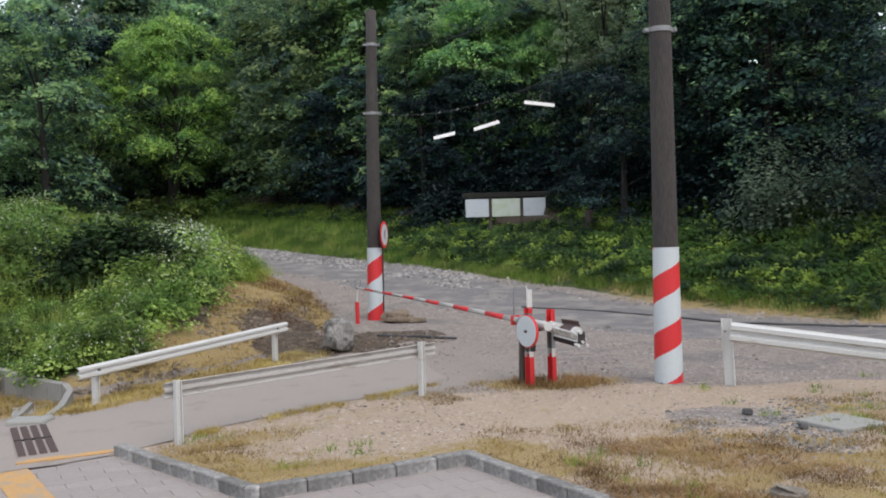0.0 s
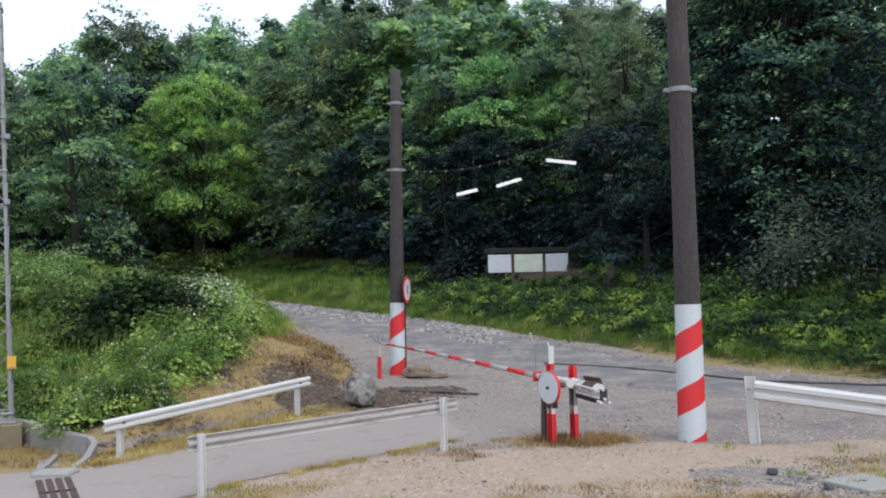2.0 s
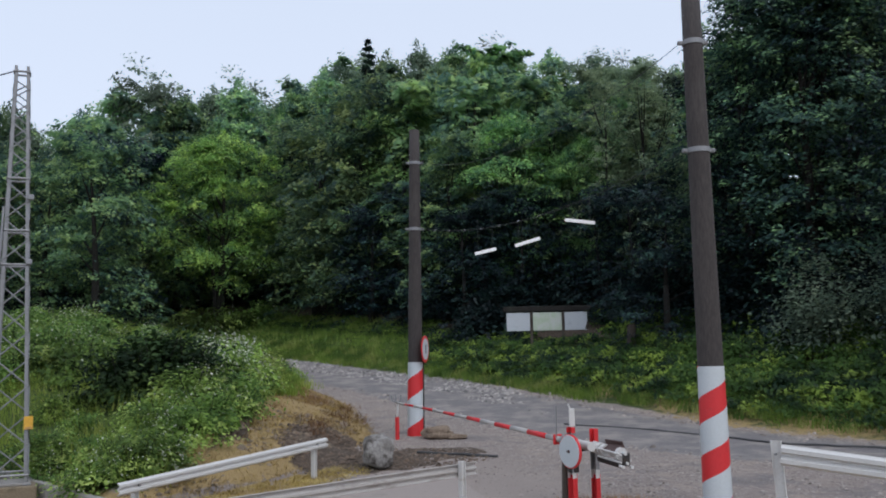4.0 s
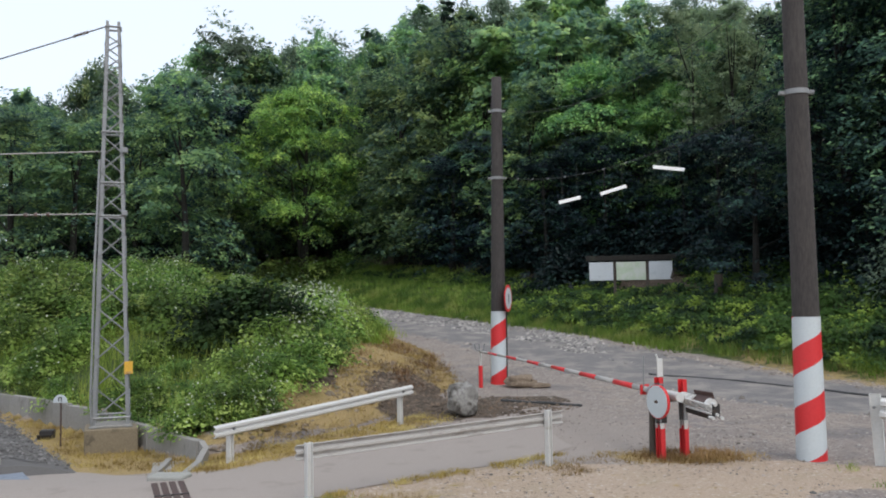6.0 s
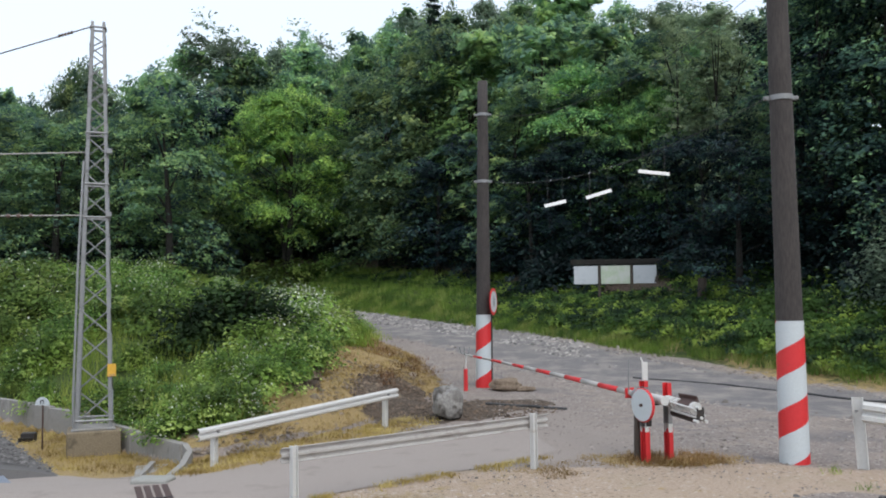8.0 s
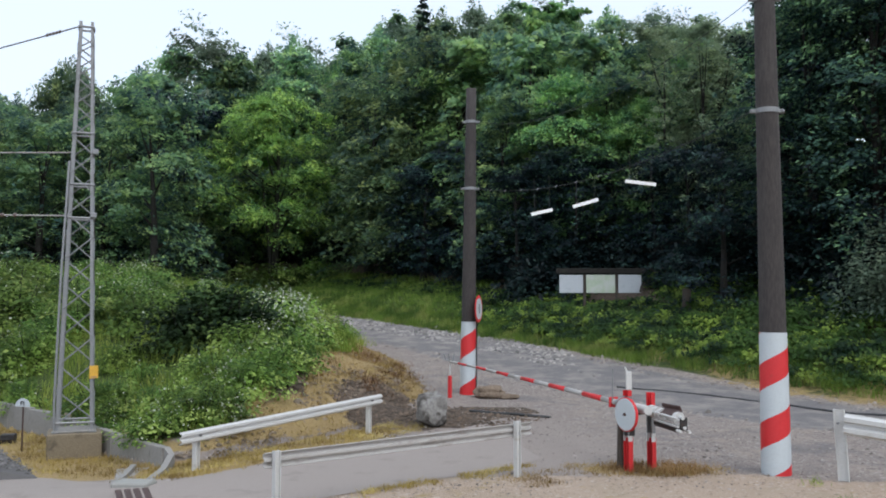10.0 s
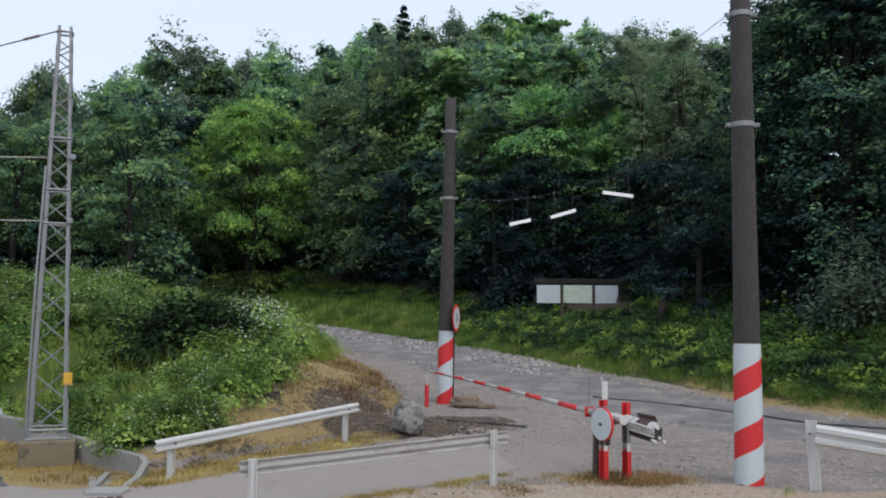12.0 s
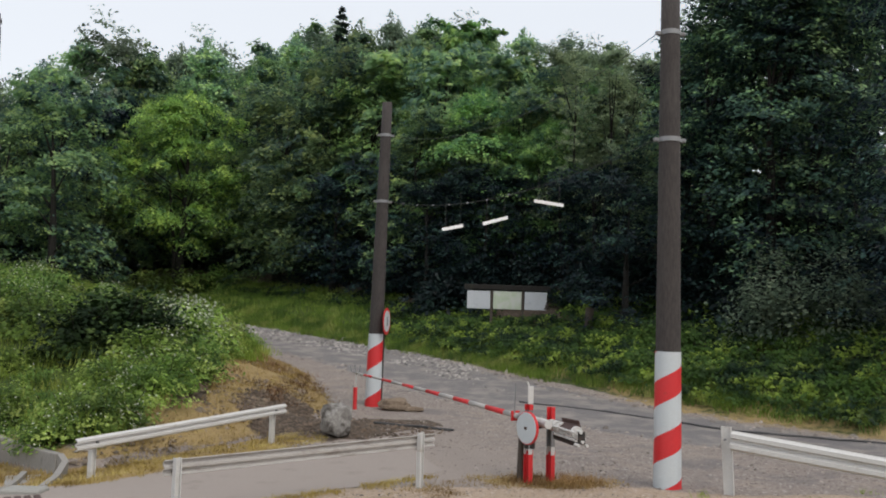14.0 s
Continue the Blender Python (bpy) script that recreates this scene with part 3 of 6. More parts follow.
def dome_crown(rng, h, width, base, pads, per, leaf, pad=0.11, skirt=0.7, point=2.3, spires=0, bump=0.16):
    """A rounded crown of convex pads of leaves set over a dome. Returns limb tips and leaf faces."""
    quads, tips = [], []
    for i in range(pads):
        u = rng.uniform(0, 1) ** 0.8
        reach = width * 0.5 * max(0.0, 1 - u ** point) ** 0.5 * (skirt + (1 - skirt) * min(1.0, u * 3)) * (1 + 0.10 * math.sin(i * 2.4))
        a = rng.uniform(0, 6.283)
        reach *= 1 + bump * (math.sin(2 * a + 5 * u) + math.sin(3 * a - 7 * u + width))
        f = rng.uniform(0.66, 1.06) if rng.random() < 0.8 else rng.uniform(0.2, 0.7)
        out = np.array([math.cos(a), math.sin(a), 0.0])
        side = np.array([-out[1], out[0], 0.0])
        c = out * reach * f + np.array([0, 0, base + (h - base) * u - 0.02 * h])
        r = width * pad * rng.uniform(0.55, 1.75)
        rho = np.sqrt(rng.uniform(0, 1, per))
        th = rng.uniform(0, 6.283, per)
        lobe = r * rho * (1 + 0.28 * np.sin(3 * th + i))
        q = c + out * (lobe * np.cos(th) * 1.1)[:, None] + side * (lobe * np.sin(th))[:, None]
        q[:, 2] += r * (0.30 - 0.62 * rho ** 2) - 0.35 * lobe * np.cos(th) * (1 - 0.8 * u) + rng.normal(size=per) * r * 0.10
        nrm = np.array([0, 0, 1.0]) + out * (0.55 * rho * np.cos(th) + 0.35)[:, None] + side * (0.55 * rho * np.sin(th))[:, None] + rng.normal(size=(per, 3)) * 0.36
        quads.append(leaf_array(rng, q, nrm, leaf * rng.uniform(0.6, 1.3, per), 0.6, 0.3))
        if i % max(1, pads // 14) == 0:
            tips.append(c * np.array([0.85, 0.85, 0.97]))
    for i in range(spires):
        a, f = rng.uniform(0, 6.283), rng.uniform(0.0, 0.75)
        z = base + (h - base) * (1 - f ** 2) ** 0.55
        up = h * rng.uniform(0.05, 0.12)
        n = max(8, per // 2)
        t = rng.uniform(-0.5, 1, n)
        q = np.array([math.cos(a) * f * width * 0.42, math.sin(a) * f * width * 0.42, z - 0.35 * up]) + rng.normal(size=(n, 3)) * (0.28 * up * (1.05 - t))[:, None] * np.array([1, 1, 0.3])
        q[:, 2] += t * up
        quads.append(leaf_array(rng, q, rng.normal(size=(n, 3)) + np.array([0, -0.3, 0.6]), leaf * rng.uniform(0.55, 1.0, n), 0.5, 0.1))
    return tips, np.concatenate(quads)


def conifer_crown(rng, h, width, base, leaf):
    quads = []
    for k in range(34):
        f = k / 33
        z = base + (h - base) * f
        reach = width * 0.5 * (1 - f) ** 0.85 + 0.12
        for a in rng.uniform(0, 6.28, 9 if f < 0.8 else 5):
            n = int(26 * (1 - f) + 9)
            t = rng.uniform(0.12, 1, n)
            out = np.array([math.cos(a), math.sin(a), 0])
            side = np.array([-out[1], out[0], 0])
            ln = reach * rng.uniform(0.75, 1.15)
            p = np.array([0, 0, z]) + out * (t * ln)[:, None] + side * (rng.normal(size=n) * 0.13 * ln * (1.1 - t))[:, None]
            p[:, 2] += -0.42 * t * ln + 0.30 * t * t * ln + rng.normal(size=n) * 0.05
            nrm = np.array([0, 0, 1.0]) + rng.normal(size=(n, 3)) * 0.4
            quads.append(leaf_array(rng, p, nrm, leaf * rng.uniform(0.7, 1.3, n), 0.3, 0.25))
    return np.concatenate(quads)


def tree_kind(seed, h, width, base, sprays, per, leaf, material, r=0.2, **kw):
    rng = np.random.default_rng(seed)
    tips, quads = broad_crown(rng, h, width, base, sprays, per, leaf, **kw)
    return limbs_mesh(rng, h, r, tips, M_BARK), leaves_mesh("crown", quads, material), h


def dome_kind(seed, h, width, base, pads, per, leaf, material, r=0.2, stems=1, **kw):
    rng = np.random.default_rng(seed)
    tips, quads = dome_crown(rng, h, width, base, pads, per, leaf, **kw)
    trunk = limbs_mesh(rng, h, r, tips, M_BARK)
    if stems > 1:
        bm = bmesh.new()
        bm.from_mesh(trunk)
        for k in range(1, stems):
            a = k * 2.2
            tube([(math.cos(a) * r, math.sin(a) * r, -0.3), (math.cos(a) * r * 1.6, math.sin(a) * r * 1.6, h * 0.2), (math.cos(a) * r * 4, math.sin(a) * r * 4, h * 0.55)], [r * 0.8, r * 0.6, r * 0.25], 8, bm)
        bm.to_mesh(trunk)
        bm.free()
    return trunk, leaves_mesh("crown", quads, material), h


def conifer_kind(seed, h, width, base, leaf):
    rng = np.random.default_rng(seed)
    return limbs_mesh(rng, h * 0.98, 0.2, [], M_BARK), leaves_mesh("crown", conifer_crown(rng, h, width, base, leaf), M_NEEDLE), h


def plant(name, kind, x, y, scale, rz, label, category, group="", wide=1.0):
    ob = thing(name, (x, y, height(x, y) - 0.05), label, category, rz, group)
    ob.scale = (scale * wide, scale * wide, scale)
    shared("trunk", kind[0], ob)
    shared("crown", kind[1], ob)
    return ob


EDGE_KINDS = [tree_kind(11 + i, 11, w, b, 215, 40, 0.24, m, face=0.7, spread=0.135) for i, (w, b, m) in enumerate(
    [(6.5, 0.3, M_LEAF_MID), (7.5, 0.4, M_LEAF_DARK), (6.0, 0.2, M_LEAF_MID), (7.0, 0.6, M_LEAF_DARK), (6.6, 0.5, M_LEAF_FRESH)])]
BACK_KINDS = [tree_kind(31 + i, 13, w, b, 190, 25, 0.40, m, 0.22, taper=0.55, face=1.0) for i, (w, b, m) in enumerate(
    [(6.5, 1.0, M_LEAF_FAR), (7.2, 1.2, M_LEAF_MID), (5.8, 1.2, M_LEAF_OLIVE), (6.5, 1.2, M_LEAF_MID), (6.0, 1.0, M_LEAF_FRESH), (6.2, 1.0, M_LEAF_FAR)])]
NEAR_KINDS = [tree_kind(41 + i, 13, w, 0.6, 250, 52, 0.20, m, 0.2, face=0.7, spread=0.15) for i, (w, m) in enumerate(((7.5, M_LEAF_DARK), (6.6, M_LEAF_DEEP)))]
CONIFERS = [conifer_kind(51, 14, 4.6, 0.8, 0.42), conifer_kind(52, 13, 4.0, 1.0, 0.40)]
MAPLE = dome_kind(71, 13.0, 10.0, 3.2, 125, 330, 0.165, M_LEAF_BRIGHT, 0.24, 3, pad=0.105, skirt=0.82, point=2.0, spires=10, bump=0.12)
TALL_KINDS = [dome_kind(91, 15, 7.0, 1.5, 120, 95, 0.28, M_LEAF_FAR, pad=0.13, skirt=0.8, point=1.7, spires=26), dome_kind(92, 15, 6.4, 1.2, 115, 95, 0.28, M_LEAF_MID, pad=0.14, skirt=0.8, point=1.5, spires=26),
              dome_kind(93, 15, 6.6, 1.5, 115, 95, 0.26, M_LEAF_OLIVE, pad=0.12, skirt=0.75, point=1.4, spires=26)]
RAGGED = tree_kind(94, 15, 6.0, 4.0, 170, 26, 0.26, M_LEAF_OLIVE, 0.16, spread=0.13)
FRESH_KINDS = [dome_kind(95, 11, 7.6, 1.0, 110, 170, 0.195, M_LEAF_FRESH, pad=0.12, skirt=0.85, point=1.8, spires=26), dome_kind(96, 11, 7.0, 0.6, 110, 165, 0.195, M_LEAF_MID, pad=0.13, skirt=0.9, point=1.6, spires=26)]
BIRCH = tree_kind(74, 14, 5.2, 2.0, 330, 24, 0.17, M_LEAF_BIRCH, 0.12, face=0.8)
SPARSE = tree_kind(72, 14, 4.6, 5.0, 90, 16, 0.26, M_LEAF_OLIVE, 0.14, spread=0.16)

# Height of the wood's outline against the sky: bearing (x / y) and tangent of its elevation.
SKYLINE = [(-0.75, 0.26), (-0.50, 0.25), (-0.455, 0.280), (-0.405, 0.258), (-0.345, 0.300), (-0.297, 0.328), (-0.246, 0.292), (-0.195, 0.315), (-0.124, 0.310),
           (-0.086, 0.328), (-0.047, 0.348), (-0.01, 0.342), (0.03, 0.361), (0.087, 0.357), (0.138, 0.345), (0.183, 0.351), (0.222, 0.342), (0.267, 0.338), (0.305, 0.323), (0.344, 0.351), (0.38, 0.38), (0.50, 0.46), (0.8, 0.5)]


def skyline(b):
    for (a, u), (c, v) in zip(SKYLINE, SKYLINE[1:]):
        if a <= b <= c:
            return u + (v - u) * (b - a) / (c - a)
    return 0.3


# x, y, height, crown width, kind
FRESH = [(5.1, 43, 9.2, 7.2, 0), (8.1, 41, 7.4, 4.8, 0), (2.1, 45, 7.8, 5.6, 1), (-3.6, 50, 7.8, 7.0, 1), (-21.8, 57, 12.0, 7.0, 1), (-19.6, 53.5, 8.0, 6.0, 1), (-24.5, 54, 11.0, 6.5, 1), (-16.9, 55, 8.0, 4.6, 1), (-32.3, 60, 13.0, 8.2, 1),
         (-29.5, 64, 16.6, 7.2, 1), (-9.8, 66, 13.4, 6.8, 0), (-26.0, 56, 8.0, 6.0, 1)]


def wood():
    rng = np.random.default_rng(5)
    plant("maple_tree", MAPLE, -12.0, 55.5, 0.955, 40, "round yellow-green broadleaf tree at the edge of the wood", "tree", wide=1.06)
    spots = []
    for s0, gap in ((4.2, 4.2), (5.6, 3.3), (8.0, 3.6), (11.5, 4.4), (16, 5.0), (21.5, 5.4), (28, 6.2), (36, 7.0), (46, 8.0)):
        # a row parallel to the road, from its near right end to the far left
        u = -26.0
        while u < 75:
            du = gap * rng.uniform(0.8, 1.2)
            u += du
            s = s0 + rng.uniform(-0.8, 0.8)
            x, y = 9.7 + 0.8 * s - 0.6 * u, 22.5 + 0.6 * s + 0.8 * u
            bend = 1.7 * sst(33, 21, y) if s0 < 9 else 0
            spots.append((x - 0.8 * bend, y - 0.6 * bend, s0))
    for y0, gap in ((50, 3.4), (55, 3.6), (61, 4.0), (68, 4.5), (78, 5.5)):
        x = -54.0
        while x < -12:
            x += gap * rng.uniform(0.8, 1.2)
            spots.append((x, y0 + rng.uniform(-2, 2) + 0.10 * x, 99 if y0 > 60 else 5.3))
    kept = []
    for x, y, row in spots:
        # Edge rows run on unseen past the right of view, to block sky light.
        if y < 7 or not -0.62 < x / y < (0.62 if row > 9 else 2.2) or math.hypot(x, y) > 112:
            continue
        if math.hypot(x + 12.0, y - 55.5) < 5.0 or any(math.hypot(x - a, y - b) < 2.3 for a, b in kept):
            continue
        if -0.31 < x / y < -0.125 and y < 60:
            continue
        if math.hypot(x - 5.2, y - 34.3) < 4.3 or (abs(x / y - 0.152) < 0.115 and y < 36.3):
            continue
        if math.hypot(x - 12.4, y - 25.4) < 3.3 or (row < 4.5 and x < 7.5):
            continue
        kept.append((x, y))
        if row >= 21 and x / y < 0.2 and (int(x * 7) + int(y * 5)) % 5 < 2:
            continue
        lim = 2.2 + y * skyline(x / y)
        g = height(x, y)
        if g + 5 > lim:
            continue
        edge_row = row < 9
        gap_edge = edge_row and 0.27 < x / y < 0.36
        top = g + ((rng.uniform(4.5, 5.5) if gap_edge else rng.uniform(11, 16) if x / y > 0.27 else rng.uniform(4.5, 6.0) if row < 7 and x / y > -0.06 else rng.uniform(7.5, 9.5) if 0 < x / y < 0.25 else rng.uniform(8.0, 12.5)) if edge_row else rng.uniform(10, 16))
        top = min(top, lim * rng.uniform(0.80, 0.95))
        if row >= 16 and rng.random() < 0.75:
            top = lim * rng.uniform(0.86, 0.97)
        h = max(4.5, min(20, top - g))
        if row > 9 and rng.random() < 0.10:
            k, nm, lb = CONIFERS[rng.integers(2)], "spruce_tree", "dark green spruce with drooping boughs in the wood"
        elif edge_row:
            # right of centre the front row takes leaf_dark, the low shade put into its colour
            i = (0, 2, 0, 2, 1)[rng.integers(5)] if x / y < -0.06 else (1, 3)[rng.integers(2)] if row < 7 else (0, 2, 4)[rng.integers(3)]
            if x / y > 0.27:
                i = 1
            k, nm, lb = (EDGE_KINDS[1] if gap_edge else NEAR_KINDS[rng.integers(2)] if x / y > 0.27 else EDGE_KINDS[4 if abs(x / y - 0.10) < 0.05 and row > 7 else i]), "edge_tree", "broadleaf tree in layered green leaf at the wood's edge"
        else:
            k, nm, lb = BACK_KINDS[(0, 1, 2, 3, 4, 5, 0, 5, 3, 5)[rng.integers(10)] if x / y < 0.3 else (3, 0, 3, 5)[rng.integers(4)]], "wood_tree", "tall green broadleaf tree in the wood"
        plant(nm, k, x, y, h / k[2], rng.uniform(0, 360), lb, "tree", "trees of the wood", wide=rng.uniform(1.0, 1.35) * (1.0 if h > 8 else 1.3))
    for x, y, h, k, w in ((6.9, 42.6, 8.6, EDGE_KINDS[0], 1.2), (4.2, 43.2, 7.6, EDGE_KINDS[2], 1.2), (1.9, 44.0, 8.6, EDGE_KINDS[0], 1.2), (3.2, 45.5, 13.5, BACK_KINDS[0], 1.1), (6.6, 46, 14.0, BACK_KINDS[0], 1.2), (9.6, 45.5, 13.0, EDGE_KINDS[0], 1.1), (12.0, 46.5, 14.5, BACK_KINDS[0], 1.1), (0.2, 49, 14, BACK_KINDS[5], 1.2), (-3.0, 51, 14, EDGE_KINDS[0], 1.1), (5.0, 51, 17, BACK_KINDS[5], 1.2)):
        h = min(h, (2.2 + y * skyline(x / y) - height(x, y)) * 0.86)
        plant("wood_tree", k, x, y, h / k[2], x * 70, "tall bright green broadleaf tree in the wood", "tree", "trees of the wood", wide=w)
    for x, y, h in ((5.0, 39.6, 5.0), (8.2, 38.2, 4.4), (2.4, 40.2, 5.4), (6.8, 40.2, 4.8), (9.4, 37.0, 5.0)):
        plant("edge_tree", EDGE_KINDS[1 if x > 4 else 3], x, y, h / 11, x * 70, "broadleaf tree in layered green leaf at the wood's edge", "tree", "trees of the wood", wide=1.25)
    for b, y, h in ((-0.297, 66, 17.0), (-0.195, 70, 17), (0.262, 62, 13), (0.235, 60, 13.5), (-0.44, 62, 15)):
        x = b * y
        h = 2.2 + y * (skyline(b) - 0.002) - height(x, y)
        plant("sparse_tree", SPARSE, x, y, h / 14, y * 7, "thin-leaved tall tree with open olive crown", "tree", "trees of the wood")
    for x, y, w in ((10.2, 37.6, 1.15), (9.0, 39.6, 0.95), (11.3, 38.8, 1.1), (12.0, 41.5, 1.1)):
        h = (2.2 + y * (skyline(x / y) + 0.004) - height(x, y)) * 0.94
        plant("birch_tree", BIRCH, x, y, h / 14, x * 50, "slender pale olive-leaved tree in the wood", "tree", "trees of the wood", wide=w)
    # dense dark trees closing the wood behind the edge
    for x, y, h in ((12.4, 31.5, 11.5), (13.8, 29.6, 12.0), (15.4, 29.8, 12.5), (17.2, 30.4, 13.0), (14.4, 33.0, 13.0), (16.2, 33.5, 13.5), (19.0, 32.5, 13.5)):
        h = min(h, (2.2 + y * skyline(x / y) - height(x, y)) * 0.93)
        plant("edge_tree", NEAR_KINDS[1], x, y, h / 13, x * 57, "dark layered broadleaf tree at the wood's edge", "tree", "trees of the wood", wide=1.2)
    # fresh green crowns that stand out from the shade
    for x, y, h, w, k in FRESH:
        plant("fresh_tree", FRESH_KINDS[k], x, y, h / 11, x * 31, ("fresh bright green broadleaf tree with a rounded crown", "mid-green broadleaf tree with a rounded layered crown")[k], "tree", "trees of the wood", wide=w / (7.6, 7.0)[k] * 11 / h)
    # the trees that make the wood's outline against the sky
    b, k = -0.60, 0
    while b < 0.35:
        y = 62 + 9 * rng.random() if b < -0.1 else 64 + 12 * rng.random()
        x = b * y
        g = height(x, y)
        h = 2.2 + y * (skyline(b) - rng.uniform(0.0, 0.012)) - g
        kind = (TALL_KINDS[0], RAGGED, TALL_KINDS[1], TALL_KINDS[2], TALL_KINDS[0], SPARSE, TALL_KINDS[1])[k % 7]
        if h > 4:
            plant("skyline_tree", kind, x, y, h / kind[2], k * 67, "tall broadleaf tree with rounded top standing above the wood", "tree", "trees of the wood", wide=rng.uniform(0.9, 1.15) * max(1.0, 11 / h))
        b += rng.uniform(0.028, 0.045)
        k += 1
    x, y = -0.048 * 58, 58
    plant("spruce_tree", CONIFERS[0], x, y, (2.2 + 58 * 0.364 - height(x, y)) / 14, 15, "tall dark spruce standing above the wood", "tree", "trees of the wood", wide=1.0)


wood()


# ---------------------------------------------------------------- shrubs and grass
def shrub_kind(seed, h, w, n, leaf, material, flowers=0):
    rng = np.random.default_rng(seed)
    q = []
    for i in range(26):
        d = rng.normal(size=3)
        d[2] = abs(d[2])
        d /= np.linalg.norm(d)
        c = d * np.array([w / 2, w / 2, h]) * rng.uniform(0.45, 0.95)
        k = n // 26
        o = rng.normal(size=(k, 3)) * np.array([0.15 * w, 0.15 * w, 0.10 * h])
        nrm = np.array([0, 0, 1.0]) + d * 0.8 + rng.normal(size=(k, 3)) * 0.5
        p = c + o
        p[:, 2] = np.abs(p[:, 2])
        q.append(leaf_array(rng, p, nrm, leaf * rng.uniform(0.6, 1.35, k), 0.6))
    out = [leaves_mesh("foliage", np.concatenate(q), material)]
    if flowers:
        d = rng.normal(size=(flowers, 3))
        d[:, 2] = np.abs(d[:, 2]) + 0.2
        d = unit(d)
        p = d * np.array([w / 2, w / 2, h]) * rng.uniform(0.85, 1.12, (flowers, 1))
        out.append(leaves_mesh("blossom", leaf_array(rng, p, d + rng.normal(size=(flowers, 3)) * 0.4, leaf * rng.uniform(0.35, 0.7, flowers), 0.9), M_FLOWER))
    stems = bmesh.new()
    for i in range(6):
        a = i * 1.05
        tube([(0, 0, -0.1), (math.cos(a) * w * 0.2, math.sin(a) * w * 0.2, h * 0.5), (math.cos(a) * w * 0.33, math.sin(a) * w * 0.33, h * 0.85)], [0.02, 0.012, 0.004], 5, stems)
    me = bpy.data.meshes.new("stem")
    stems.to_mesh(me)
    stems.free()
    me.materials.append(M_BARK)
    return [me] + out


SHRUBS = [shrub_kind(81, 1.0, 1.6, 2000, 0.108, M_SHRUB, 14), shrub_kind(82, 0.8, 1.7, 2000, 0.104, M_SHRUB, 45), shrub_kind(83, 1.1, 1.4, 1900, 0.108, M_BUSH, 12),
          shrub_kind(84, 1.0, 1.6, 2000, 0.098, M_SHRUB, 230)]
DARK_SHRUB = shrub_kind(85, 1.25, 1.7, 3400, 0.115, M_IVY)
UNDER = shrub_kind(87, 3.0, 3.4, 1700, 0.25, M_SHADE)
PALE_SHRUB = shrub_kind(86, 3.2, 3.0, 3600, 0.15, M_LEAF_OLIVE)


def shrub(kind, x, y, s, rz, label, name="shrub", group="shrubs on the bank", sink=0.08):
    ob = thing(name, (x, y, height(x, y) - sink), label, "shrub", rz, group)
    ob.scale = (s, s, s)
    shared("stem", kind[0], ob)
    shared("foliage", kind[1], ob)
    if len(kind) > 2:
        shared("blossom", kind[2], ob)


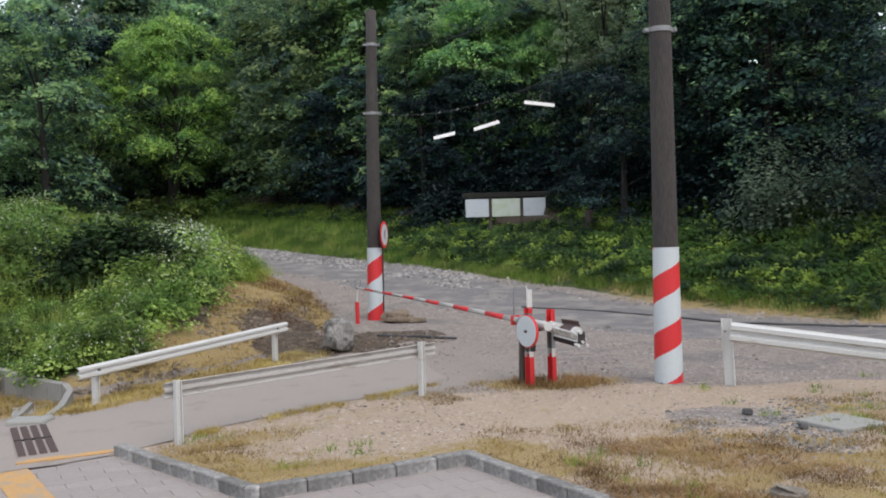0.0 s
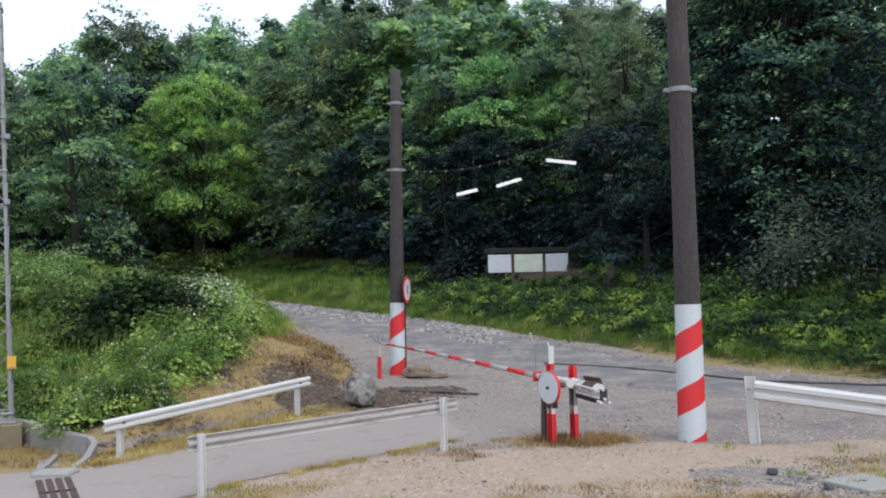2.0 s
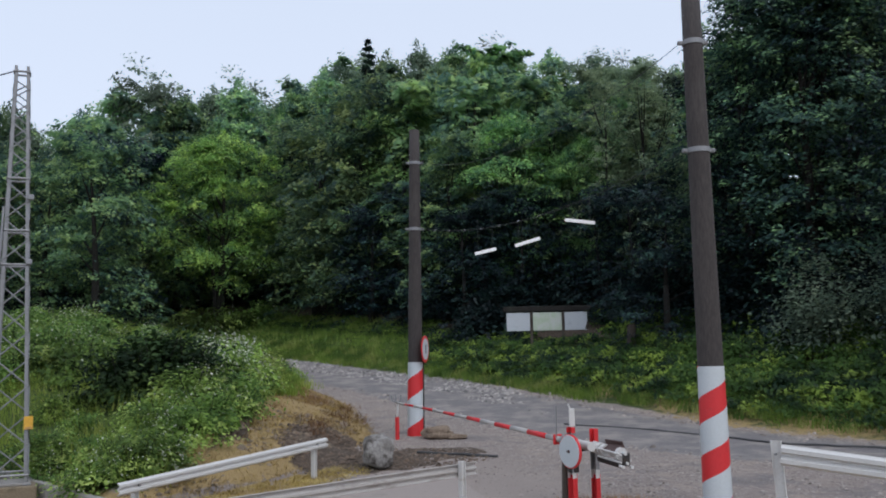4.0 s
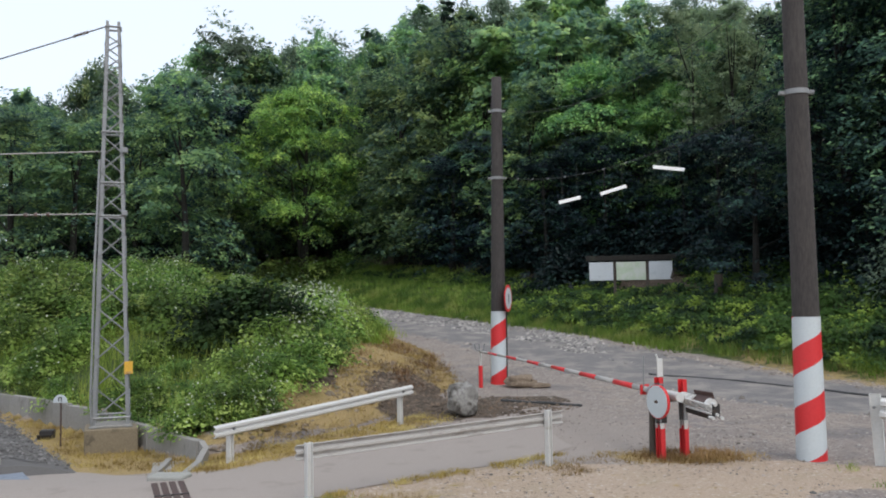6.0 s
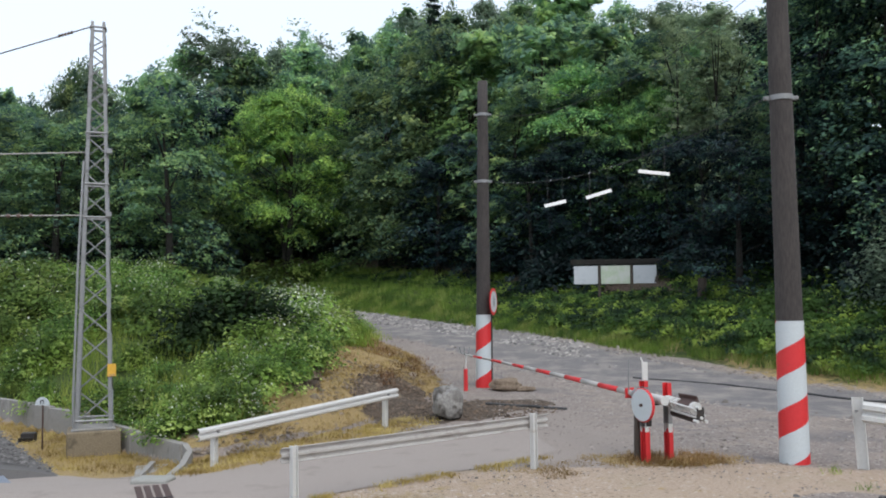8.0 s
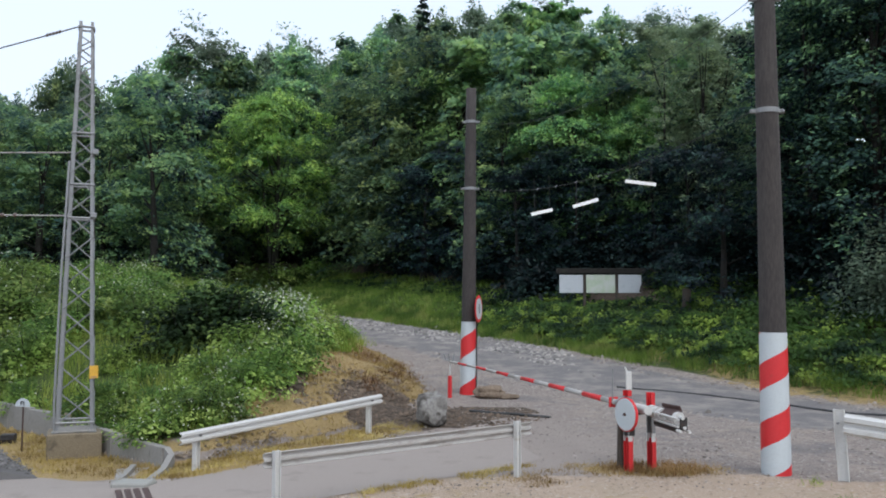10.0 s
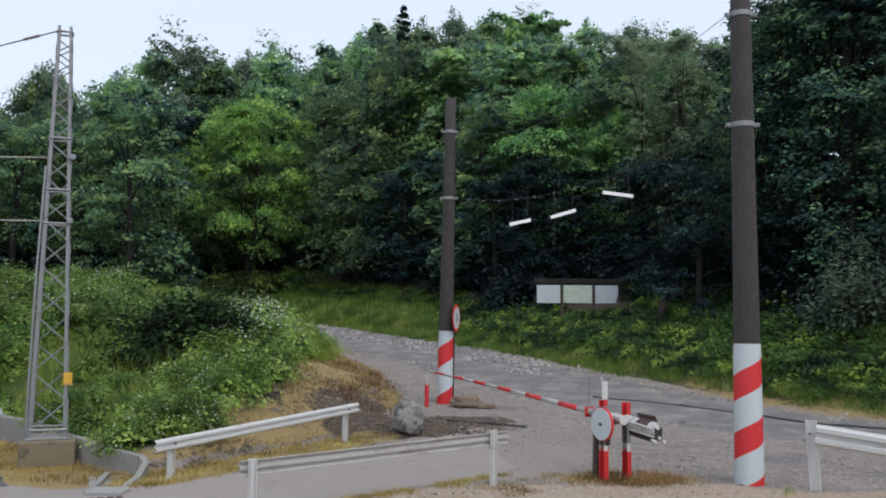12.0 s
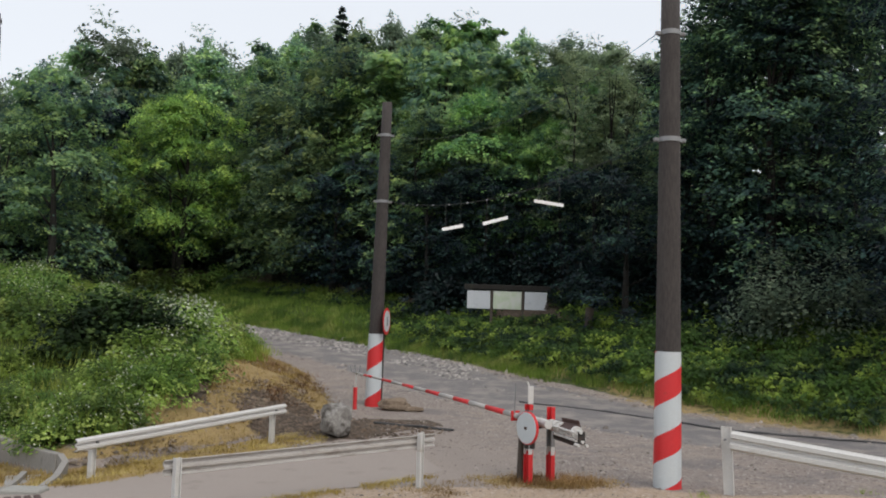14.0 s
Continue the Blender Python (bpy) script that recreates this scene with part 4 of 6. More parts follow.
def bank_shrubs():
    rng = np.random.default_rng(9)
    for x, y, sc in ((-6.35, 19.9, 1.20), (-5.75, 20.2, 1.3), (-5.15, 20.5, 1.3)):
        shrub(DARK_SHRUB, x, y, sc, x * 110, "dense dark green ivy-like shrub on the bank", "dark_shrub")
    for x, y, sc in ((-3.9, 22.4, 0.55), (-3.95, 21.0, 0.7), (-3.9, 19.8, 0.85), (-3.85, 18.5, 0.9), (-3.9, 17.3, 0.85), (-4.0, 16.2, 0.8), (-4.15, 15.2, 0.75), (-4.4, 14.4, 0.65), (-4.9, 14.3, 0.7), (-4.75, 17.0, 0.9), (-4.6, 18.8, 0.95)):
        shrub(SHRUBS[(2, 1, 0)[int(x * 100 + y * 10) % 3]], x, y, sc, y * 90, "leafy green shrub overhanging the bare slope", "bank_edge_shrub")
    for x, y, s in ((-4.75, 22.3, 1.35), (-4.5, 21.2, 1.15), (-4.3, 23.3, 1.0), (-5.3, 24.6, 1.3), (-4.8, 23.4, 1.2), (-5.0, 26.2, 1.2), (-4.5, 21.9, 0.9), (-4.6, 25.0, 0.9), (-4.7, 20.2, 0.9)):
        shrub(SHRUBS[3], x, y, s, x * 90, "pale leafy shrub dotted with small white flowers", "flowering_shrub")
    shrub(PALE_SHRUB, 12.0, 25.4, 0.95, 30, "pale olive-leaved shrub at the edge of the wood", "pale_shrub")
    shrub(PALE_SHRUB, 13.8, 25.0, 0.85, 140, "pale olive-leaved shrub at the edge of the wood", "pale_shrub")
    for x, y, s in ((-13.0, 52.5, 2.4), (-15.5, 52.0, 2.0), (-10.6, 53.6, 1.7), (-17.8, 50.5, 2.2), (-9.0, 54.2, 1.5)):
        shrub(SHRUBS[2], x, y, s, x * 50, "young leafy green shrub below the tall trees", "young_shrub")
    # undergrowth whose near-black leaf colour stands for the shade below the trees
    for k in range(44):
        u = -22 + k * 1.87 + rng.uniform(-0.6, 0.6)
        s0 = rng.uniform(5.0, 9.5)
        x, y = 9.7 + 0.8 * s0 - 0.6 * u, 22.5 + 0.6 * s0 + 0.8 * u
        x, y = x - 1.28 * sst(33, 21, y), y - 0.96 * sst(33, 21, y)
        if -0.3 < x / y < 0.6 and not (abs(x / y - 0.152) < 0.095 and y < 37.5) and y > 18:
            shrub(UNDER, x, y, rng.uniform(0.6, 1.15), rng.uniform(0, 360), "undergrowth shrub below the trees, shade put into its leaf colour", "undergrowth_shrub", "undergrowth of the wood")
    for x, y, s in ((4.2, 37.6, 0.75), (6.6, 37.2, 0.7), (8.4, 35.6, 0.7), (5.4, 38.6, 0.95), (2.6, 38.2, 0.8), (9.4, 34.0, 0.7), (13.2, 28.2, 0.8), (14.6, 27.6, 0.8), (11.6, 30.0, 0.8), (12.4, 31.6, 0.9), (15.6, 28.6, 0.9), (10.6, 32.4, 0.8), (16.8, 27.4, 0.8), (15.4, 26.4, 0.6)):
        shrub(UNDER, x, y, s, x * 60, "undergrowth shrub below the trees, shade put into its leaf colour", "undergrowth_shrub", "undergrowth of the wood")
    for x, y, s in ((-12.9, 25.2, 1.5), (-13.8, 26.8, 1.8), (-11.9, 26.6, 1.3), (-15.0, 28.5, 1.8)):
        shrub(SHRUBS[2], x, y, s, x * 60, "large green bush on the bank beyond the mast", "large_bush")
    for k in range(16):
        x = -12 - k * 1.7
        shrub(UNDER, x - 3, 50 - 0.25 * k + rng.uniform(-1, 1), rng.uniform(0.7, 1.2), k * 70, "undergrowth shrub below the trees, shade put into its leaf colour", "undergrowth_shrub", "undergrowth of the wood")
    for k in range(46):
        x, y = rng.uniform(-7.2, -3.75), rng.uniform(13.9, 23)
        if inside(x, y, MOUND) and edge(x, y, MOUND) > 0.12 and not (-0.36 < x / y < -0.24 and y > 17):
            j = (0, 1, 2, 0, 3)[k % 5]
            shrub(SHRUBS[j], x, y, rng.uniform(0.42, 0.66) if -0.40 < x / y < -0.25 else rng.uniform(0.55, 0.85), k * 77, ("bright green leafy shrub on the bank", "green shrub with scattered white flowers", "tall leafy green weed shrub on the bank", "pale shrub dotted with small white flowers")[j])
    made = 0
    while made < 115:
        x, y = rng.uniform(-24, -3.2), rng.uniform(13.8, 44)
        if not inside(x, y, MOUND):
            continue
        d = edge(x, y, MOUND)
        if d < 0.15 or x > -3.85 or (x > -4.3 and y > 24) or not -0.62 < x / y:
            continue
        if y > 30 and rng.random() < 0.5:
            continue
        if -0.36 < x / y < -0.22 and 15 < y < 22.5:
            continue
        made += 1
        k = rng.integers(3) if rng.random() > 0.12 else 3
        s = rng.uniform(0.6, 1.0) * (0.62 if d < 0.8 else 1.0) * (0.85 if x > -5.5 else 1.0) * (1.35 if x / y < -0.36 and y > 20 else 1.0)
        shrub(SHRUBS[k], x, y, s, rng.uniform(0, 360), ("bright green leafy shrub on the bank", "green shrub with scattered white flowers", "tall leafy green weed shrub on the bank", "pale shrub dotted with small white flowers")[k])


bank_shrubs()


def scatter(rng, n, xr, yr, keep):
    out = []
    tries = 0
    while len(out) < n and tries < n * 40:
        tries += 1
        x, y = rng.uniform(*xr), rng.uniform(*yr)
        if keep(x, y):
            out.append((x, y, height(x, y)))
    return np.array(out)


def stuff(name, me, label, category):
    return tagged(new(name, me), label, category, kind="stuff")


def grasses():
    rng = np.random.default_rng(21)

    def tufts(centres, per, spread, h, w):
        p = np.repeat(centres, per, 0) + rng.normal(size=(len(centres) * per, 3)) * np.array([spread, spread, 0])
        hh = h * rng.uniform(0.5, 1.25, len(p))
        return p, hh, np.full(len(p), w)
    c = scatter(rng, 2600, (-24, -3.0), (13.8, 46), lambda x, y: inside(x, y, MOUND) and edge(x, y, MOUND) > 0.25 and x < -4.0 and x / y > -0.62)
    stuff("bank_grass", blades_mesh("bank_grass", rng, *tufts(c, 14, 0.18, 0.48, 0.009), 0.7, M_GRASS), "long green grass covering the bank", "grass")
    # verge between road and wood
    lo = lambda x, y: -0.05 < beyond(x, y) < 1.6 and -0.3 < x / y < 0.6 and not (x > 5.5 and beyond(x, y) < 0.55 + 0.4 * noise.noise((x, y, 3)))
    c = scatter(rng, 2600, (-16, 16), (16, 60), lo)
    stuff("verge_grass", blades_mesh("verge_grass", rng, *tufts(c, 12, 0.14, 0.30, 0.010), 0.6, M_VERGE), "green and yellowish grass along the road's edge", "grass")
    c = scatter(rng, 3600, (-16, 18), (14, 62), lambda x, y: 0.9 < beyond(x, y) < (4.4 if x < 7.5 else 7.5) and -0.32 < x / y < 0.6 and (x > 0 or beyond(x, y) > 3.6))
    lawn = scatter(rng, 2600, (-16, 1.5), (30, 62), lambda x, y: 0.2 < beyond(x, y) < 5.5 and x / y > -0.32)
    stuff("verge_lawn", blades_mesh("verge_lawn", rng, *tufts(lawn, 12, 0.2, 0.28, 0.016), 0.8, M_LAWN), "light green grass on the slope above the road", "grass")
    n = len(c) * 22
    p = np.repeat(c, 22, 0) + rng.normal(size=(n, 3)) * np.array([0.2, 0.2, 0])
    tall = np.array([(0.14 + 0.34 * max(0, 0.5 + noise.noise((x * 0.9, y * 0.9, 2)))) * (0.7 + 0.7 * sst(0.9, 1.8, beyond(x, y)) - 0.75 * sst(2.4, 3.6, beyond(x, y)) * sst(9.5, 7.5, x)) for x, y, _ in c]).repeat(22) * rng.uniform(0.7, 1.25, len(c)).repeat(22)
    p[:, 2] += tall * rng.uniform(0.1, 1.0, n) ** 0.6
    stuff("verge_weeds", leaves_mesh("verge_weeds", leaf_array(rng, p, np.array([-0.1, -0.7, 1.0]) + rng.normal(size=(n, 3)) * 0.5, 0.14 * rng.uniform(0.5, 1.4, n), 0.55), M_WEED), "dense knee-high leafy weeds between road and wood", "weeds")
    # dry grass
    def dryspot(x, y):
        if inside(x, y, PLAZA) or y > 13.4:
            return False
        n1 = noise.noise((x * 0.5, y * 0.5, 1.7))
        dk = edge(x, y, PLAZA)
        if math.hypot((x - 2.5) / 1.25, (y - 12.6) / 0.55) < 1:
            return True
        strip = abs((y - 9.9) - (x + 2.1) * 0.83 + 0.6) < 0.6 and x < 1.2 and n1 > -0.3
        return (dk < 1.2 and n1 > -0.05 and x > -2.8) or strip or (x > 2 and y < 9.8 and n1 > -0.3) or (x > 5 and y < 10.8)
    c = scatter(rng, 1700, (-2.6, 7), (5.5, 13.3), dryspot)
    stuff("dry_grass", blades_mesh("dry_grass", rng, *tufts(c, 14, 0.08, 0.05, 0.004), 1.6, M_DRY), "short yellowed dry grass tufts on the sand", "grass")
    c = scatter(rng, 55, (-2.4, 7), (6, 12.9), lambda x, y: not inside(x, y, PLAZA) and noise.noise((x * 0.7, y * 0.7, 8)) > 0.0 and (x > 4.2 or edge(x, y, PLAZA) < 1.0))
    stuff("green_tufts", blades_mesh("green_tufts", rng, *tufts(c, 26, 0.07, 0.09, 0.005), 0.9, M_GRASS), "small green grass tufts in the sand", "grass")
    c = scatter(rng, 520, (1.9, 4.2), (6.4, 8.9), lambda x, y: not inside(x, y, PLAZA) and noise.noise((x, y, 3)) > -0.1)
    stuff("dead_stalks", blades_mesh("dead_stalks", rng, *tufts(c, 14, 0.10, 0.05, 0.005), 3.2, M_TWIG), "brown dead stalks matted on the ground", "grass")
    c = scatter(rng, 130, (1.9, 3.5), (12.2, 13.1), lambda x, y: math.hypot((x - 2.75) / 0.8, (y - 12.6) / 0.45) < 1)
    stuff("barrier_stalks", blades_mesh("barrier_stalks", rng, *tufts(c, 10, 0.08, 0.11, 0.004), 1.4, M_TWIG), "brown dry stalks round the barrier posts", "grass")
    c = scatter(rng, 1500, (-4.3, -0.9), (13.4, 27), lambda x, y: inside(x, y, MOUND) and 0.0 < edge(x, y, MOUND) < 2.9 and noise.noise((x * 1.5, y * 1.5, 1.7)) < 0.45 and math.hypot((x + 1.75) / 0.95, (y - 18.6) / 2.1) > 0.95 and not (abs(x + 3.45 + 0.1 * (y - 17.4)) < 0.25 and 17 < y < 22.5))
    stuff("bank_dry_grass", blades_mesh("bank_dry_grass", rng, *tufts(c, 9, 0.10, 0.07, 0.007), 1.9, M_DRY), "yellow dry grass on the bank's shoulder", "grass")
    c = scatter(rng, 420, (-4.6, -0.8), (11.9, 17.5), lambda x, y: not inside(x, y, FOOT) and not inside(x, y, MOUND) and x < -0.6 - (17 - y) * 0.5)
    stuff("railside_dry_grass", blades_mesh("railside_dry_grass", rng, *tufts(c, 12, 0.09, 0.07, 0.006), 1.4, M_DRY), "short yellowed grass under the guard rail", "grass")
    c = scatter(rng, 600, (-11, -4.6), (12.9, 19.5), lambda x, y: not inside(x, y, MOUND) and x > -6.2 - (y - 13) * 0.75)
    stuff("wall_dry_grass", blades_mesh("wall_dry_grass", rng, *tufts(c, 10, 0.09, 0.07, 0.005), 1.2, M_DRY), "short yellow grass below the concrete wall", "grass")
    c = scatter(rng, 50, (-3.9, -1.2), (19, 26.5), lambda x, y: inside(x, y, MOUND) and noise.noise((x * 1.3, y * 1.3, 5)) > 0.0)
    stuff("dead_bracken", blades_mesh("dead_bracken", rng, *tufts(c, 24, 0.16, 0.16, 0.008), 1.6, M_TWIG), "rusty brown dead plants on the bank's crest", "dead plants")
    c = scatter(rng, 60, (-4.6, -3.2), (22.8, 29), lambda x, y: inside(x, y, MOUND))
    stuff("bright_grass", blades_mesh("bright_grass", rng, *tufts(c, 40, 0.2, 0.28, 0.012), 0.7, M_GRASS), "bright green grass on top of the bank beside the road", "grass")


def path_fringe():
    rng = np.random.default_rng(44)
    line = resample(FOOT_A[2:], 240)
    c = np.array([(p.x + rng.normal() * 0.07 + 0.06, p.y - abs(rng.normal()) * 0.10 - 0.01) for p in line])
    c = np.array([(x, y, height(x, y)) for x, y in c if noise.noise((x * 1.6, y * 1.6, 6)) > 0.02])
    p = np.repeat(c, 16, 0) + rng.normal(size=(len(c) * 16, 3)) * np.array([0.05, 0.05, 0])
    stuff("path_fringe", blades_mesh("path_fringe", rng, p, 0.055 * rng.uniform(0.5, 1.3, len(p)), np.full(len(p), 0.005), 1.2, M_DRY), "thin yellow grass creeping over the path's edge", "grass")


grasses()
path_fringe()


def stones():
    rng = np.random.default_rng(33)
    p = scatter(rng, 5200, (-2.6, 9), (5.6, 17), lambda x, y: not inside(x, y, PLAZA) and not inside(x, y, MOUND) and not inside(x, y, FOOT) and noise.noise((x * 0.9, y * 0.9, 12)) > -0.25)
    stuff("soil_crumbs", stones_mesh("soil_crumbs", rng, p, rng.gamma(1.4, 0.0045, len(p)) + 0.003, M_CRUMB), "dark crumbs of soil and small stones on the yard", "crumbs")
    # gravel yard and sand
    p = scatter(rng, 4200, (-2.5, 14), (8.6, 24), lambda x, y: not inside(x, y, PLAZA) and not inside(x, y, MOUND) and beyond(x, y) < -4.0 and y > 12.2 + 0.4 * noise.noise((x, y, 2)))
    stuff("gravel", stones_mesh("gravel", rng, p, rng.gamma(1.8, 0.007, len(p)) + 0.005, M_PEB), "loose grey gravel scattered over the yard", "gravel")
    p = scatter(rng, 2200, (-2.4, 7), (5.6, 12.5), lambda x, y: not inside(x, y, PLAZA) and y > 9.9 + (x + 2.1) * 0.6 - 2.4)
    stuff("sand_pebbles", stones_mesh("sand_pebbles", rng, p, rng.gamma(1.6, 0.004, len(p)) + 0.003, M_PEB), "small pebbles strewn on the sand", "pebbles")
    p = scatter(rng, 4600, (3.2, 6.6), (6.4, 10.8), lambda x, y: noise.noise((x * 0.8, y * 0.8, 5)) > -0.05 and not inside(x, y, PLAZA))
    stuff("stone_patch", stones_mesh("stone_patch", rng, p, rng.gamma(1.8, 0.006, len(p)) + 0.006, M_CRUSH), "patch of grey crushed stone beside the lid", "gravel")
    p = scatter(rng, 3400, (-8, 6), (24, 46), lambda x, y: -2.3 < beyond(x, y) < 0.25 and x < 4 - 3 * abs(noise.noise((x, y, 1))) and noise.noise((x * 0.8, y * 0.8, 7)) > -0.15)
    stuff("rubble", stones_mesh("rubble", rng, p, rng.gamma(2.0, 0.02, len(p)) + 0.012, M_RUBBLE), "pale broken stones along the road's far edge", "rubble")
    p = scatter(rng, 1500, (-6, 14), (15, 40), lambda x, y: -0.9 < beyond(x, y) < 0.3 or -4.6 < beyond(x, y) < -3.9)
    stuff("road_edge_stones", stones_mesh("road_edge_stones", rng, p, rng.gamma(2.0, 0.016, len(p)) + 0.01, M_PEB), "loose stones along the worn road edge", "gravel")
    p = scatter(rng, 2200, (-4.4, -0.8), (13.4, 26), lambda x, y: inside(x, y, MOUND) and noise.noise((x * 1.1, y * 1.1, 8)) > -0.1)
    stuff("bank_stones", stones_mesh("bank_stones", rng, p, rng.gamma(2.0, 0.014, len(p)) + 0.012, M_SPOIL), "brown stones and clods on the bank's bare slope", "stones")
    p = scatter(rng, 1000, (-2.6, 1.9), (16.4, 20.6), lambda x, y: math.hypot((x + 0.3) / 1.9, (y - 18.5) / 1.7) < 1 + 0.3 * noise.noise((x * 2, y * 2, 6)))
    p[:, 2] += [0.16 * sst(1.0, 0.0, math.hypot((a + 0.9) / 1.3, (b - 18.2) / 1.2)) for a, b, c in p]
    q = scatter(rng, 2600, (-4.3, -0.7), (16.3, 23), lambda x, y: math.hypot((x + 1.75) / 0.95, (y - 18.6) / 2.1) < 1 + 0.3 * noise.noise((x * 2, y * 2, 6)) or (abs(x + 3.45 + 0.1 * (y - 17.4)) < 0.3 and y > 16.9))
    p = np.concatenate([p, q])
    stuff("dark_spoil", stones_mesh("dark_spoil", rng, p, rng.gamma(1.8, 0.014, len(p)) + 0.010, M_SPOILD), "dark stony spoil heaped beside the pole", "spoil")


stones()


# ---------------------------------------------------------------- poles
def striped_sleeve(r0, r1, hgt, z0, period, red, shift, turn, parent):
    """White paint with a rising red band round the foot of a pole: one mesh for each colour."""
    n = 40
    cuts = sorted([z0 + k * period for k in range(-4, 6)] + [z0 + k * period + red for k in range(-4, 6)])
    for colour, mat, first in (("white_paint", M_WHITE, 1), ("red_band", M_RED, 0)):
        bm = bmesh.new()
        for lo, hi in zip(cuts[first::2], cuts[first + 1::2]):
            rows = []
            for i in range(n + 1):
                th = 2 * math.pi * i / n
                u = th - 0.8
                lift = shift * ((u if u <= math.pi + 0.8 else (math.pi + 0.8) - (u - math.pi - 0.8) * (math.pi + 1.6) / (math.pi - 1.6)) + turn) / math.pi
                a, c = (min(hgt, max(0.0, v + lift)) for v in (lo, hi))
                ang = math.pi + u
                rows.append([(math.cos(ang) * (r0 + (r1 - r0) * z / hgt + 0.004), math.sin(ang) * (r0 + (r1 - r0) * z / hgt + 0.004), z) for z in (a, c)])
            for p, q in zip(rows, rows[1:]):
                if p[1][2] - p[0][2] > 1e-4 or q[1][2] - q[0][2] > 1e-4:
                    vs = [bm.verts.new(v) for v in (p[0], q[0], q[1], p[1])]
                    bm.faces.new(vs)
        bmesh.ops.remove_doubles(bm, verts=bm.verts, dist=1e-4)
        part(colour, bm, mat, parent, "worn red painted band" if first == 0 else "worn white paint", smooth=True)


def clamp(z, r, parent, turn=0.0):
    bm = tube([(0, 0, z - 0.035), (0, 0, z + 0.035)], r + 0.012, 24)
    for a in (turn, turn + math.pi):
        box((0.09, 0.05, 0.06), (math.cos(a) * (r + 0.04), math.sin(a) * (r + 0.04), z), 0.008, Matrix.Rotation(a, 4, "Z"), bm)
        tube([(math.cos(a) * (r + 0.06), math.sin(a) * (r + 0.06) - 0.05, z), (math.cos(a) * (r + 0.06), math.sin(a) * (r + 0.06) + 0.05, z)], 0.018, 8, bm)
    part("clamp", bm, M_GALV, parent, "galvanised steel clamp")


def pole(at, top, r0, r1, paint, sleeve, clamps, lean, label):
    ob = thing("utility_pole", at, label, "pole", 0, "utility poles")
    ob.rotation_euler = (0, radians(lean), 0)
    k = 7
    part("shaft", tube([(0, 0, -0.3 + (top + 0.3) * i / k) for i in range(k + 1)], [r0 + (r1 - r0) * i / k for i in range(k + 1)], 28), M_POLE, ob, smooth=True)
    striped_sleeve(r0, r0 + (r1 - r0) * paint / top, paint, *sleeve, ob)
    for z in clamps:
        clamp(z, r0 + (r1 - r0) * z / top, ob)
    return ob


NP, FP = (4.25, 12.38, 0.0), (0.07, 21.96, 0.17)
near_pole = pole(NP, 7.45, 0.195, 0.135, 1.93, (0.30, 0.79, 0.36, 0.31, 0.33), (5.02, 6.63), 0.0, "dark weathered utility pole with red and white striped foot")
far_pole = pole(FP, 7.65, 0.195, 0.125, 1.80, (0.83, 1.18, 0.49, 0.37, 0.0), (5.11, 6.80), 0.75, "dark weathered utility pole with striped foot and round sign")
part("conduit", tube([(0.20, -0.02, 0.0), (0.20, -0.02, 1.5), (0.19, -0.02, 2.0)], 0.022, 8), M_DARK, far_pole, "thin dark conduit")
sign = part("round_sign", tube([(0.235, -0.10, 2.12), (0.249, -0.104, 2.12)], 0.335, 32), M_RED, far_pole, "round sign with red rim")
part("sign_face", tube([(0.2495, -0.1045, 2.12), (0.2545, -0.106, 2.12)], 0.265, 32), M_WHITE, sign)
part("sign_mark", box((0.006, 0.05, 0.22), (0.262, -0.108, 2.12), 0, Matrix.Rotation(-0.26, 4, "Z")), M_DARK, sign)


def sagging(name, a, b, sag, r, label, material=M_WIRE, n=24):
    a, b = Vector(a), Vector(b)
    pts = [a.lerp(b, i / n) - Vector((0, 0, sag * 4 * (i / n) * (1 - i / n))) for i in range(n + 1)]
    ob = part(name, tube(pts, r, 6), material)
    return tagged(ob, label, "wire"), pts


lower_wire, lower_pts = sagging("overhead_wire", (0.32, 21.90, 5.28), (4.03, 12.42, 5.02), 0.42, 0.005, "thin sagging wire strung between two poles")
sagging("overhead_wire", (0.34, 21.90, 6.96), (4.06, 12.42, 6.63), 0.6, 0.005, "thin sagging wire strung between two poles")
for p in lower_pts[2:15:2]:
    part("wire_tie", tube([p - Vector((0.02, 0, 0.012)), p + Vector((0.02, 0, 0.016))], 0.013, 6), M_GALV, lower_wire)


# ---------------------------------------------------------------- lamp reflections in window glass, built as white battens under the wire
def batten(a, b, hang, k):
    a, b = Vector(a), Vector(b)
    mid = (a + b) / 2
    ob = thing("reflection_bar", mid, "plain white bar standing for a lamp's reflection in window glass", "batten", 0, "white battens")
    part("board", extrude_profile([(-0.015, -0.027 * k), (0.015, -0.027 * k), (0.015, 0.027 * k), (-0.015, 0.027 * k)], a - mid, b - mid), M_BAR, ob)
    # Both hangers are added, to tie the reflection's bar to the wire.
    for f in (0.15, 0.85):
        p = a.lerp(b, f) - mid
        part("added_hanger", tube([p, p + Vector((0, 0, hang))], 0.003, 5), M_WIRE, ob)


def at_depth(a, k):
    """Slides a place along the line to the eye."""
    e = Vector((0.05, 0.03, 2.17))
    return e + (Vector(a) - e) * k


for a, b, k, hang in (((1.80, 24, 4.87), (2.38, 24, 5.0), 0.79, 0.75), ((2.92, 24, 5.08), (3.61, 24, 5.28), 0.70, 0.45), ((4.34, 24, 5.79), (5.17, 24, 5.69), 0.60, 0.5)):
    batten(at_depth(a, k), at_depth(b, k), hang, k / 0.6)


